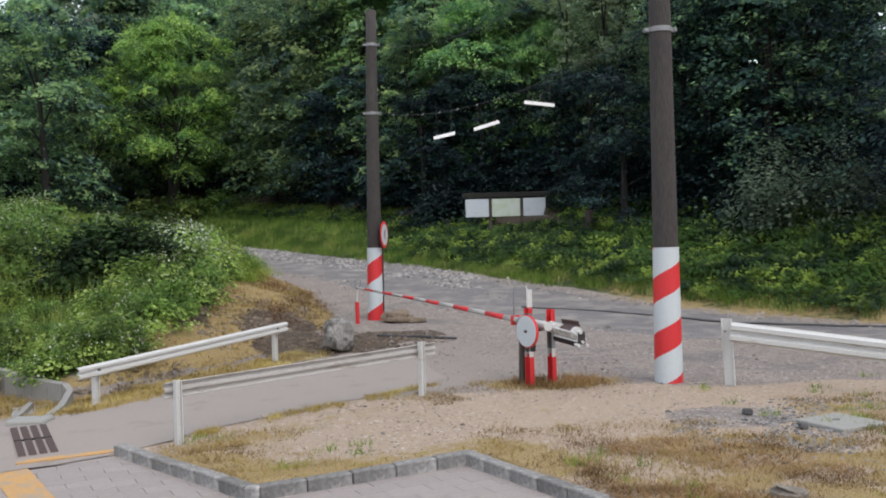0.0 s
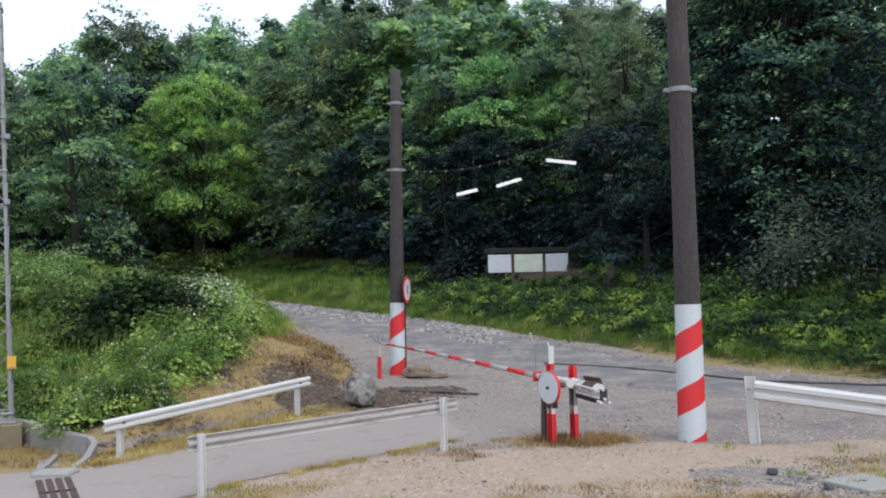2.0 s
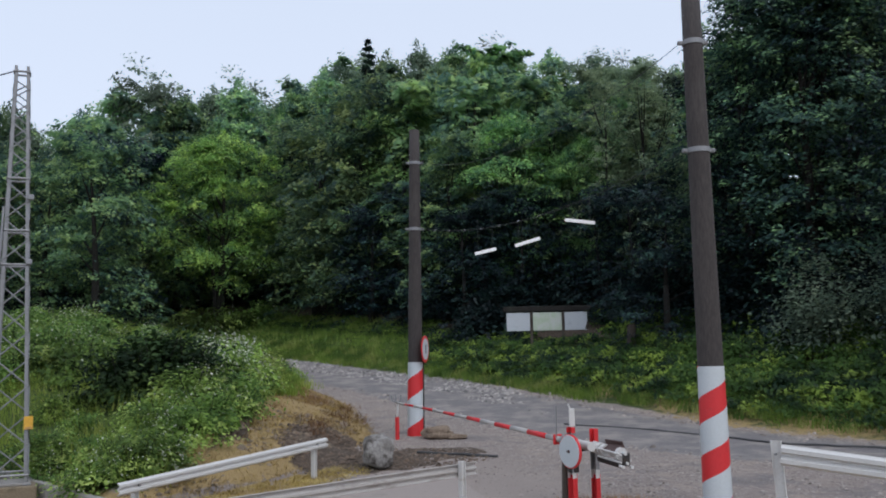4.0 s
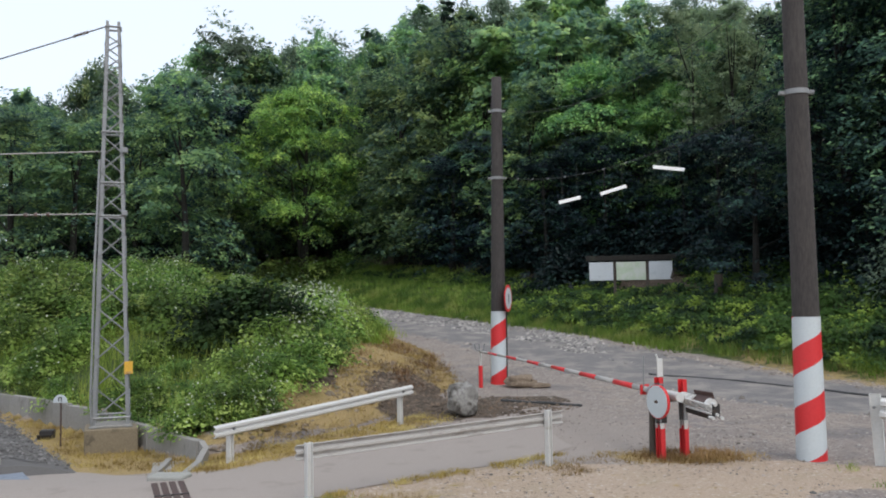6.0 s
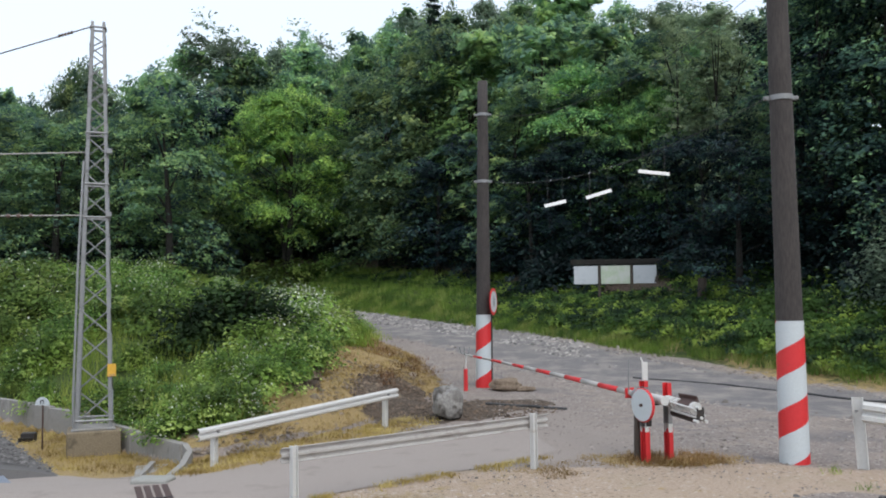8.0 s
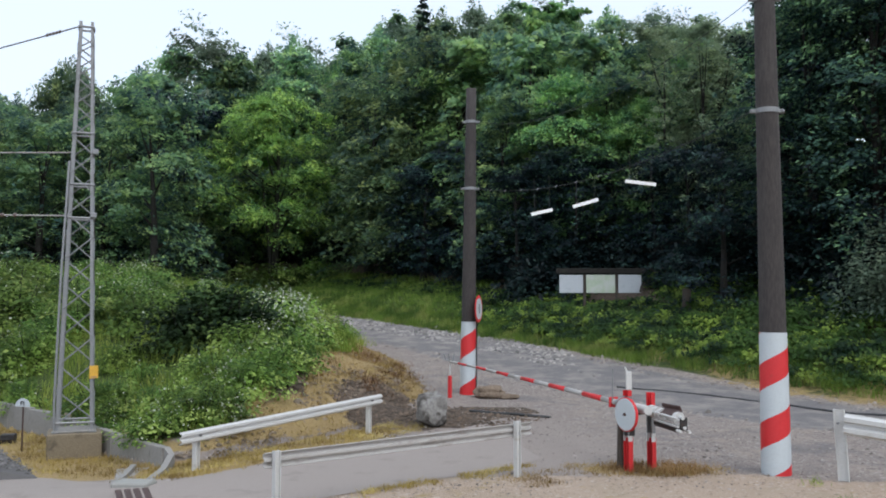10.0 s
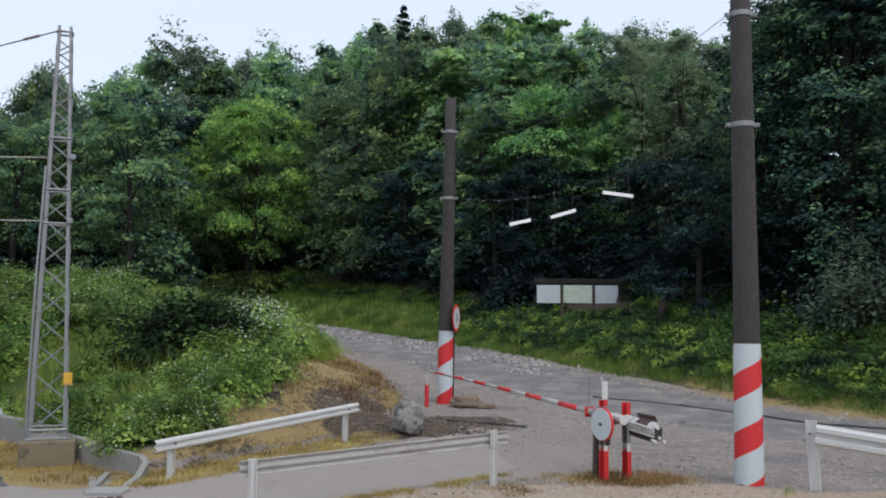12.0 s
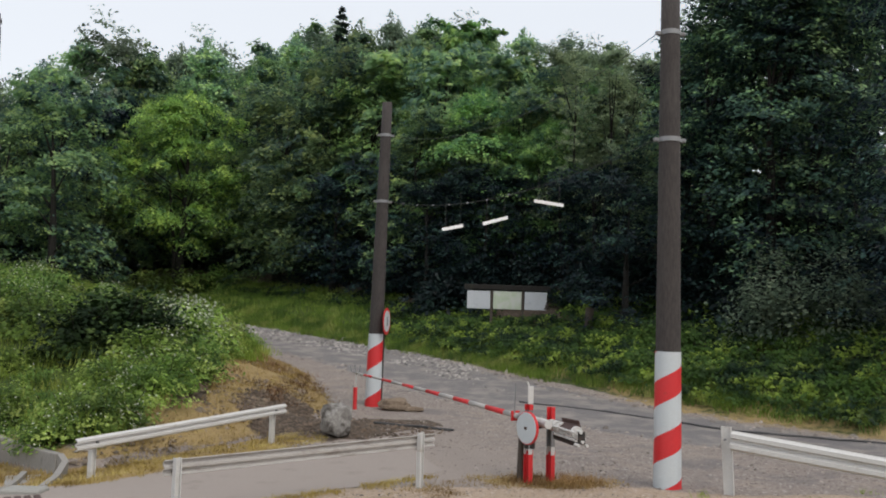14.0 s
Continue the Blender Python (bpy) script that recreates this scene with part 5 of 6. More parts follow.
# ---------------------------------------------------------------- guard rails
W_BEAM = [(0.0, -0.145), (0.012, -0.155), (0.018, -0.14), (0.075, -0.11), (0.075, -0.05), (0.018, -0.018), (0.018, 0.018), (0.075, 0.05), (0.075, 0.11), (0.018, 0.14), (0.012, 0.155), (0.0, 0.145),
          (0.004, 0.13), (0.058, 0.10), (0.058, 0.06), (0.004, 0.024), (0.004, -0.024), (0.058, -0.06), (0.058, -0.10), (0.004, -0.13)]


def guard_rail(p0, p1, posts, half, face, label, material=M_RAILW, post_w=0.10):
    """W-beam from p0 to p1 (places of its upper edge) with posts on the other side."""
    ob = thing("guard_rail", (p0[0], p0[1], 0), label, "guard rail", 0, "guard rails")
    o = Vector((p0[0], p0[1], 0))
    k = half / 0.155
    prof = [(x * face * min(1, k + 0.1), y * k) for x, y in W_BEAM]
    if face < 0:
        prof = prof[::-1]
    dz = Vector((0, 0, half))
    part("beam", extrude_profile(prof, Vector(p0) - o - dz, Vector(p1) - o - dz), material, ob)
    d = (Vector(p1) - Vector(p0))
    turn = math.atan2(d.y, d.x)
    side = Vector((math.sin(turn), -math.cos(turn), 0)) * face
    for f, up, *lean in posts:
        p = Vector(p0).lerp(Vector(p1), f) - o - side * 0.052
        g = height(p.x + o.x, p.y + o.y) - 0.15
        top = p.z + up
        web = Matrix.Rotation(turn, 4, "Z")
        bm = box((post_w, 0.012, top - g), (p.x, p.y, (top + g) / 2), 0.002, web)
        for e in (-1, 1):
            q = Vector((p.x, p.y, 0)) + Vector((math.cos(turn), math.sin(turn), 0)) * e * (post_w / 2 - 0.004)
            box((0.010, 0.075, top - g), (q.x, q.y, (top + g) / 2), 0.002, web, bm)
        if lean:
            for v in bm.verts:
                v.co.x += lean[0] * (top - v.co.z) / (top - g)
        post = part("post", bm, M_RAILW, ob)
        b = p + side * 0.05
        part("bolt", tube([(b.x, b.y, p.z - half), (b.x + side.x * 0.05, b.y + side.y * 0.05, p.z - half)], 0.018, 8), M_GALV, post)
    return ob


guard_rail((-3.93, 12.27, 0.545), (-1.55, 16.35, 0.71), ((0.075, -0.05), (0.94, -0.05)), 0.088, 1, "low white painted steel guard rail on the grassy bank", post_w=0.08)
guard_rail((-2.19, 9.79, 0.665), (0.92, 12.30, 0.71), ((0.03, 0.02), (0.92, 0.04)), 0.088, -1, "weathered low steel guard rail beside the footpath", M_RAILG, 0.07)
guard_rail((4.92, 11.74, 0.90), (9.4, 8.8, 0.36), ((-0.014, 0.03, 0.05), (0.93, 0.02)), 0.138, 1, "white painted steel guard rail with corrugated beam", post_w=0.13)


# ---------------------------------------------------------------- barrier
def barrier():
    at = Vector((2.29, 12.53, 0.0))
    ob = thing("crossing_barrier", at, "hand-worked red and white road barrier with counterweights", "barrier")
    ax = Vector((-0.88, -0.47, 0)).normalized()          # towards the wheel's face
    tip = Vector((-0.36, 21.42, 1.02)) - at
    piv = Vector((0.16, 0.09, 0.86))
    boom = (tip - piv)
    bd = boom.normalized()
    yaw = math.atan2(ax.y, ax.x)
    rot = Matrix.Rotation(yaw, 4, "Z")

    def upright(name, c, bands, w=0.115):
        up = part(name, box((w, 0.012, bands[0][1] - bands[0][0] + 0.1), (c[0], c[1], bands[0][0] - 0.05 + (bands[0][1] - bands[0][0] + 0.1) / 2), 0.002, rot), bands[0][2], ob)
        for i, (lo, hi, m) in enumerate(bands):
            bm = box((0.014, w, hi - lo), (c[0] + 0, c[1], (lo + hi) / 2), 0.003, rot)
            for e in (-1, 1):
                q = Vector((c[0], c[1], 0)) + rot @ Vector((0.03, e * (w / 2 - 0.006), 0))
                box((0.066, 0.012, hi - lo), (q.x, q.y, (lo + hi) / 2), 0.003, rot, bm)
            part("painted_band", bm, m, up)
        return up

    p1, p2 = (0, 0), (0.37, 0.24)
    upright("post", p1, [(-0.05, 0.42, M_RED), (0.421, 0.50, M_RAILW), (0.501, 1.04, M_GALV), (1.041, 1.12, M_RED)])
    upright("post", p2, [(-0.05, 0.38, M_RED), (0.381, 0.50, M_RAILW), (0.501, 0.84, M_GALV), (0.841, 1.07, M_RED)])
    part("stake", tube([(-0.10, 0.20, -0.1), (-0.095, 0.20, 0.3), (-0.09, 0.19, 0.66)], [0.05, 0.048, 0.044], 9), M_DWOOD, ob, "dark timber stake")
    part("collar", tube([(0, 0, 0.50), (0, 0, 0.62)], 0.075, 14), M_DARK, ob)
    part("cap_plate", box((0.10, 0.02, 0.26), (0, 0.0, 1.25), 0.012, rot), M_RAILW, ob, "white steel plate")
    part("lug", tube([(-0.02, 0, 1.36), (-0.05, 0.0, 1.44)], 0.012, 6), M_RAILW, ob)
    part("rod", tube([(-0.19, 0.25, 0.95), (-0.18, 0.25, 1.40)], 0.010, 6), M_GALV, ob, "thin steel rod")
    part("pivot_shaft", tube([Vector((p1[0], p1[1], 0.80)) + ax * 0.05, Vector((p2[0], p2[1], 0.80)) - ax * 0.1], 0.03, 12), M_DARK, ob)
    wc = Vector((0.03, 0.0, 0.79)) + ax * 0.10
    wheel = part("wheel", tube([wc - ax * 0.03, wc, wc + ax * 0.008], [0.235, 0.235, 0.225], 36), M_RED, ob, "round disc with red rim")
    part("disc_face", tube([wc + ax * 0.0085, wc + ax * 0.013], [0.222, 0.219], 36), M_WHITE, wheel, "white painted disc")
    part("hub", tube([wc + ax * 0.012, wc + ax * 0.04], [0.024, 0.018], 14), M_RUST, wheel)
    # boom, red and white in turn
    L = boom.length
    k = 13
    sleeve = part("boom_root", tube([piv - bd * 0.25, piv + bd * 0.55], 0.065, 16), M_RAILW, ob, "white boom socket")
    part("socket_ring", tube([piv + bd * 0.50, piv + bd * 0.58], 0.085, 16), M_GALV, sleeve)
    for i in range(k):
        f0, f1 = 0.05 + 0.95 * i / k, 0.05 + 0.95 * (i + 1) / k
        pts = []
        for f in (f0, f1):
            pts.append(piv + boom * f - Vector((0, 0, -0.02 * 4 * f * (1 - f))))
        r = [0.046 - 0.022 * f0, 0.046 - 0.022 * f1]
        part("boom_section", tube(pts, r, 12), M_RED if i % 2 else M_RAILG, ob, "red painted section" if i % 2 else "white painted section", smooth=True)
    c = piv + boom * 0.085
    part("lamp_plate", box((0.16, 0.03, 0.15), c, 0.006, rot), M_RED, ob, "square red plate")
    # counterweight arms, towards the viewer
    cd = Vector((0.36, -1.0, -0.06)).normalized()
    side = cd.cross(Vector((0, 0, 1))).normalized()
    root = Vector((0.32, 0.12, 0.83))
    part("yoke", tube([root - Vector((0.3, -0.05, -0.02)), root, root + cd * 0.25], [0.05, 0.055, 0.048], 14), M_RAILW, ob, "white tube")
    for e in (0.02, 0.16, 0.28):
        part("ring", tube([root + cd * e, root + cd * (e + 0.05)], 0.082, 16), M_RAILW, ob)
    for s, dz in ((-0.07, -0.07), (0.07, -0.09), (0.02, -0.02), (0.09, 0.02)):
        q = root + side * s + Vector((0, 0, dz))
        part("arm", tube([q + cd * 0.22, q + cd * 0.80], 0.014, 8), M_RAILW, ob)
    turn = math.atan2(cd.y, cd.x)
    tilt = Matrix.Rotation(turn, 4, "Z")
    q = root + cd * 0.46 + Vector((0, 0, 0.05))
    part("weight_plate", box((0.44, 0.15, 0.035), q, 0.008, tilt @ Matrix.Rotation(0.6, 4, "X")), M_RUST, ob, "brown iron counterweight")
    part("weight_flange", box((0.44, 0.02, 0.09), q + Vector((0, 0, 0.06)) - side * 0.05, 0.006, tilt @ Matrix.Rotation(0.35, 4, "X")), M_RUST, ob)
    low = root - side * 0.03 + Vector((0, 0, -0.15))
    part("weight_bar", tube([low + cd * 0.10, low + cd * 0.66], 0.048, 14), M_DARK, ob, "dark iron counterweight")
    part("end_ring", tube([root + cd * 0.66, root + cd * 0.71], 0.088, 18), M_RAILW, ob)
    part("end_plate", box((0.025, 0.11, 0.17), root + cd * 0.81 + Vector((0, 0, -0.05)), 0.006, tilt), M_DARK, ob)
    for s, dz in ((-0.07, -0.15), (0.07, -0.14), (0.0, -0.10), (0.03, 0.03)):
        c = root + cd * 0.76 + side * s + Vector((0, 0, dz))
        part("end_bolt", tube([c, c + cd * 0.09], 0.022, 8), M_RAILW, ob)


barrier()
rest = thing("boom_rest", (-0.36, 21.40, height(-0.36, 21.40)), "short red post with a grey fork holding the boom's tip", "post")
part("post", tube([(0, 0, -0.1), (0, 0, 0.52)], 0.05, 12), M_RED, rest, "red painted pipe")
part("stem", tube([(0, 0, 0.52), (0.02, 0, 0.86)], 0.022, 8), M_RAILW, rest)
fork = bmesh.new()
for dx in (-0.16, -0.05, 0.08):
    tube([(0.02, 0, 0.86), (0.02 + dx * 0.8, 0, 0.90), (0.02 + dx, 0, 1.04)], 0.016, 6, fork)
part("fork", fork, M_GALV, rest)

# ---------------------------------------------------------------- lattice mast with its plinth
PL = (-6.52, 14.82)
g = height(*PL)
plinth = thing("mast_plinth", (PL[0], PL[1], g), "stained brown concrete block under the steel mast", "plinth", 24)
part("block", box((0.84, 0.84, 0.62), (0, 0, 0.10), 0.02), M_PLINTH, plinth)
part("grout_cap", box((0.66, 0.66, 0.05), (0, 0, 0.43), 0.015), M_CONC, plinth)


def mast():
    base, top = 0.23, 7.18
    ob = thing("lattice_mast", (PL[0], PL[1], base), "grey galvanised steel lattice mast on a concrete block", "mast", 22)
    hgt = top - base

    def corner(k, z):
        w = 0.30 + (0.115 - 0.30) * z / hgt
        sx, sy = ((-1, -1), (1, -1), (1, 1), (-1, 1))[k % 4]
        return Vector((sx * w, sy * w, z))
    for k in range(4):
        a, b = corner(k, 0), corner(k, hgt)
        c = Vector((-math.copysign(1, a.x), 0, 0))
        e = Vector((0, -math.copysign(1, a.y), 0))
        bm = bmesh.new()
        for u, v in ((c, e), (e, c)):
            lo = [a, a + u * 0.062, a + u * 0.062 + v * 0.009, a + v * 0.009]
            hi = [b, b + u * 0.05, b + u * 0.05 + v * 0.009, b + v * 0.009]
            va, vb = [bm.verts.new(p) for p in lo], [bm.verts.new(p) for p in hi]
            for i in range(4):
                bm.faces.new((va[i], va[(i + 1) % 4], vb[(i + 1) % 4], vb[i]))
            bm.faces.new(va)
            bm.faces.new(vb)
        bmesh.ops.recalc_face_normals(bm, faces=bm.faces)
        leg = part("leg", bm, M_GALV, ob)
        part("base_plate", box((0.13, 0.13, 0.02), (a.x * 0.93, a.y * 0.93, 0.012), 0.003), M_GALV, leg)
    zs = [0.12]
    while zs[-1] < hgt - 0.3:
        zs.append(min(hgt - 0.12, zs[-1] + 0.52 - 0.018 * len(zs)))
    for f in range(4):
        for i, (z0, z1) in enumerate(zip(zs, zs[1:])):
            a, b = corner(f + (i % 2), z0), corner(f + 1 - (i % 2), z1)
            part("brace", tube([a * 0.995, b * 0.995], 0.013, 5), M_GALV, ob)
        for z in (hgt - 0.10, 5.0, 4.12, 3.55, 0.16):
            part("cross_bar", tube([corner(f, z), corner(f + 1, z)], 0.02, 6), M_GALV, ob)
    for z, reach, beads in ((4.68, 4.2, 0), (3.60, 4.2, 1)):
        arm = part("cantilever", tube([(-0.2, 0, z), (-reach * 0.927, reach * 0.375, z + (0.05 if beads else 0.02))], 0.011, 8), M_RAILG, ob, "thin horizontal steel arm")
        if beads:
            for x in (1.05, 1.25, 1.42):
                part("insulator", tube([(-x - 0.04, (x - 0.1) * 0.40, z + 0.015), (-x, (x - 0.1) * 0.40, z + 0.015), (-x + 0.04, (x - 0.1) * 0.40, z + 0.015)], [0.02, 0.045, 0.02], 10), M_INS, arm)
        part("arm_bracket", box((0.10, 0.10, 0.09), (0.20, -0.2, z), 0.01), M_GALV, arm)
    plate = part("number_plate", box((0.15, 0.012, 0.21), (0.275, -0.305, 0.98), 0.003, Matrix.Rotation(0.5, 4, "Z")), M_YEL, ob, "tilted yellow plate")
    part("plate_edge", box((0.11, 0.016, 0.03), (0.275, -0.307, 0.90), 0.002, Matrix.Rotation(0.5, 4, "Z")), M_ORANGE, plate)
    part("ground_strap", tube([(-0.30, -0.31, 0.05), (-0.315, -0.31, 0.5), (-0.27, -0.28, 2.6), (-0.2, -0.22, 4.5)], 0.02, 6), M_GALV, ob)


mast()
top_wire, _ = sagging("overhead_wire", (-6.61, 14.75, 7.10), (-24, 14.2, 2.9), 0.2, 0.011, "wire running down from the mast's head")
for i in range(5):
    x = -6.95 - i * 0.055
    part("insulator", tube([(x - 0.02, 14.74, 7.01 - i * 0.014), (x, 14.74, 7.005 - i * 0.014), (x + 0.02, 14.74, 7.0 - i * 0.014)], [0.015, 0.035, 0.015], 8), M_INS, top_wire)

# ---------------------------------------------------------------- retaining wall and drain
WALL = [(-4.46, 13.30), (-7.78, 16.78), (-10.58, 18.98), (-29.9, 32.9)]
wall = thing("wall_retaining", (0, 0, 0), "low grey concrete panel wall holding back the bank", "wall", kind="structure")
for (x0, y0), (x1, y1) in zip(WALL, WALL[1:]):
    a, b = Vector((x0, y0, 0)), Vector((x1, y1, 0))
    n = max(1, round((b - a).length / 0.95))
    d = (b - a) / n
    turn = Matrix.Rotation(math.atan2(d.y, d.x), 4, "Z")
    for i in range(n):
        c = a + d * (i + 0.5)
        top = 0.19 + 0.16 * sst(0, 8, (c - Vector((-4.62, 13.38, 0))).length) + 0.01 * math.sin(i * 7.0)
        low = height(c.x + 0.25, c.y - 0.25) - 0.3
        part("panel", box((d.length - 0.012, 0.13, top - low), (c.x, c.y, (top + low) / 2), 0.008, turn), M_CONC, wall)
drain = thing("drain_channel", (-4.2, 11.7, -0.1), "concrete drain inlet with sloping side walls", "drain")


def slope_wall(pts, w, depth):
    bm = bmesh.new()
    prof = [(-w / 2, -depth), (w / 2, -depth), (w / 2, 0), (-w / 2, 0)]
    for p, q in zip(pts, pts[1:]):
        extrude_profile(prof, p, q, bm=bm)
    return bm


part("cheek", slope_wall([(0.0, 0.0, 0.07), (-0.04, 0.85, 0.12), (-0.12, 1.42, 0.22), (-0.25, 1.60, 0.29)], 0.09, 0.45), M_CONC, drain)
part("cheek", slope_wall([(-0.46, 0.10, 0.05), (-0.60, 0.9, 0.03), (-0.78, 1.7, 0.02)], 0.08, 0.3), M_CONC, drain)
part("channel_floor", box((0.60, 1.3, 0.05), (-0.5, 1.1, -0.06), 0.01, Matrix.Rotation(0.35, 4, "Z")), M_CONC, drain)
part("headwall", box((0.48, 0.34, 0.12), (-0.04, -0.26, 0.085), 0.02, Matrix.Rotation(-0.06, 4, "Z")), M_LID, drain, "pale concrete slab")
grate = thing("drain_grate", (-3.86, 10.50, height(-3.86, 10.50, False)), "dark iron drain grate set in the concrete path", "grate", 25)
grate.rotation_euler = (radians(2.6), 0, radians(25))
part("pit", box((0.42, 1.40, 0.012), (0, 0, 0.002), 0), M_PATH, grate, "dusty grey concrete between the bars")
for i in range(4):
    for e in (-1, 1):
        part("bar", box((0.078, 0.67, 0.022), (-0.160 + i * 0.107, e * 0.345, 0.010), 0.006), M_RUST, grate)
part("cross_piece", box((0.40, 0.03, 0.022), (0, 0, 0.016), 0), M_DARK, grate)

# ---------------------------------------------------------------- railway corner
rng = np.random.default_rng(61)
TR = Vector((-0.60, 0.80, 0))
TE = Vector((-6.15, 12.98, 0))
TL = Vector((-0.80, -0.60, 0))
pts = []
while len(pts) < 5200:
    u, v = rng.uniform(0, 16), rng.uniform(0, 4.5)
    q = TE + TR * u + TL * v
    if q.y > 12.95:
        pts.append((q.x, q.y, height(q.x, q.y) + 0.20 * sst(0, 0.8, v)))
stuff("track_ballast", stones_mesh("track_ballast", rng, np.array(pts), rng.uniform(0.028, 0.055, len(pts)), M_BALLAST), "dark crushed stone ballast of the railway", "ballast")
bm = bmesh.new()
rows = [[bm.verts.new(TE + TR * u + TL * v + Vector((0, 0, z))) for v, z in ((-0.05, -0.22), (0.5, -0.08 - drop), (0.9, -0.01 - drop), (4.5, -0.01 - drop))] for u, drop in ((-0.3, 0.3), (0, 0), (4, 0), (9, 0), (16, 0))]
for a, b in zip(rows, rows[1:]):
    for i in range(3):
        bm.faces.new((a[i], a[i + 1], b[i + 1], b[i]))
tagged(part("ballast_bed", bm, M_BALLAST), "dark stone bed of the railway track", "ballast", kind="structure")
track = thing("railway_track", TE, "railway track of steel rails on pale sleepers", "track")
for i in range(20):
    c = TR * (0.35 + i * 0.65) + TL * 2.3
    part("sleeper", box((2.5, 0.24, 0.14), (c.x, c.y, 0.02), 0.02, Matrix.Rotation(math.atan2(TL.y, TL.x), 4, "Z")), M_CONC, track)
for v in (1.55, 3.05):
    prof = [(-0.065, 0), (0.065, 0), (0.065, 0.015), (0.012, 0.03), (0.012, 0.11), (0.035, 0.12), (0.035, 0.15), (-0.035, 0.15), (-0.035, 0.12), (-0.012, 0.11), (-0.012, 0.03), (-0.065, 0.015)]
    p = TL * v + Vector((0, 0, 0.09))
    part("rail", extrude_profile(prof, p - TR * 0.1, p + TR * 15.5), M_STEEL, track)
crossing = thing("road_plate", (-7.15, 12.35, -0.15), "blue-grey level crossing panel beside the path", "panel", 127)
part("slab", box((1.1, 0.75, 0.10), (0, 0, 0), 0.015), M_BLUE, crossing)
part("slab", box((1.1, 0.75, 0.10), (-1.12, 0, 0), 0.015), M_BLUE, crossing)
stop = thing("track_sign", (-7.57, 15.15, height(-7.57, 15.15)), "small white half-round sign on a thin post", "sign", -8)
part("post", tube([(0, 0, -0.1), (0, 0, 0.80)], 0.014, 8), M_RUST, stop)
bm = bmesh.new()
arc = [(math.cos(math.pi * i / 16) * 0.14, math.sin(math.pi * i / 16) * 0.14) for i in range(17)]
fa = [bm.verts.new((x, -0.02, 0.77 + z)) for x, z in arc]
fb = [bm.verts.new((x, -0.012, 0.77 + z)) for x, z in arc]
bm.faces.new(fa)
bm.faces.new(fb[::-1])
for i in range(17):
    bm.faces.new((fa[i], fb[i], fb[(i + 1) % 17], fa[(i + 1) % 17]))
bmesh.ops.recalc_face_normals(bm, faces=bm.faces)
plate = part("half_round_plate", bm, M_WHITE, stop)
sym = box((0.07, 0.006, 0.014), (0, -0.026, 0.855))
for e in (-1, 1):
    box((0.014, 0.006, 0.06), (e * 0.028, -0.026, 0.822), bm=sym)
part("symbol", sym, M_DARK, plate, "black arch-shaped symbol")
lamp = thing("ground_box", (-8.3, 16.1, height(-8.3, 16.1)), "small black box standing on the grass", "box", 15)
part("case", box((0.25, 0.20, 0.17), (0, 0, 0.085), 0.015), M_DARK, lamp)
part("flap", box((0.25, 0.02, 0.10), (-0.03, -0.12, 0.05), 0.005, Matrix.Rotation(0.4, 4, "X")), M_DARK, lamp)

# ---------------------------------------------------------------- notice board, stump, trail marker
BY = 34.3
board = thing("notice_board", (5.22, BY, height(5.22, BY)), "three-panel information board under a dark timber beam", "notice board", -2)
gz = height(5.22, BY)
for x in (4.63, 5.86):
    part("post", box((0.10, 0.10, 3.72 - gz + 0.2), (x - 5.22, 0.06, (3.72 - gz - 0.2) / 2), 0.01), M_DWOOD, board)
part("beam", box((3.4, 0.22, 0.20), (0.02, 0.05, 3.80 - gz), 0.015), M_BARK, board)
for a, b, m, lb in ((3.66, 4.57, M_PANEL, "faded white notice panel"), (4.69, 5.80, M_MAP, "pale green map panel"), (5.92, 6.80, M_PANEL, "faded white notice panel")):
    p = part("panel", box((b - a, 0.03, 0.70), ((a + b) / 2 - 5.22, -0.02, 3.30 - gz), 0.008), m, board, lb)
part("torn_strip", box((0.10, 0.034, 0.30), (1.57, -0.022, 3.12 - gz), 0.0, Matrix.Rotation(0.3, 4, "Y")), M_DWOOD, board)
stump = thing("timber_post", (7.83, 31.53, height(7.83, 31.53)), "thick sawn timber post among the weeds", "post")
part("post", tube([(0, 0, -0.2), (0, 0, 0.4), (0.03, 0, 0.86)], [0.17, 0.16, 0.155], 12), M_DWOOD, stump)
mark = thing("trail_marker", (-12.4 + 1.1, 55.3, height(-11.3, 55.3)), "thin post with a small white marker plate", "marker")
part("post", tube([(0, 0, -0.1), (0, 0, 1.1)], 0.04, 8), M_DWOOD, mark)
part("plate", box((0.22, 0.03, 0.28), (0, -0.05, 1.0), 0.005), M_WHITE, mark)


# ---------------------------------------------------------------- rocks, slabs, lid, stub, cables
def rock(name, at, size, seed, label, material=M_ROCK, rz=0.0):
    bm = bmesh.new()
    bmesh.ops.create_icosphere(bm, subdivisions=3, radius=0.5)
    for v in bm.verts:
        n = noise.noise(v.co * 2.2 + Vector((seed, 0, 0)))
        q = v.co.normalized()
        m = max(abs(q.x), abs(q.y), abs(q.z))
        v.co = q * 0.5 * (0.45 + 0.45 / m * 0.7 + 0.28 * n + 0.08 * noise.noise(q * 7 + Vector((seed, 3, 0))))
        v.co = Vector((v.co.x * size[0], v.co.y * size[1], v.co.z * size[2]))
    lo = min(v.co.z for v in bm.verts)
    for v in bm.verts:
        v.co.z -= lo + 0.08 * size[2]
    ob = part(name, bm, material)
    ob.matrix_world = pose(at[0], at[1], at[2], 0, 0, rz)
    return tagged(ob, label, "rock", "loose rocks")


def on(x, y, dz=0.0):
    return (x, y, height(x, y) + dz)


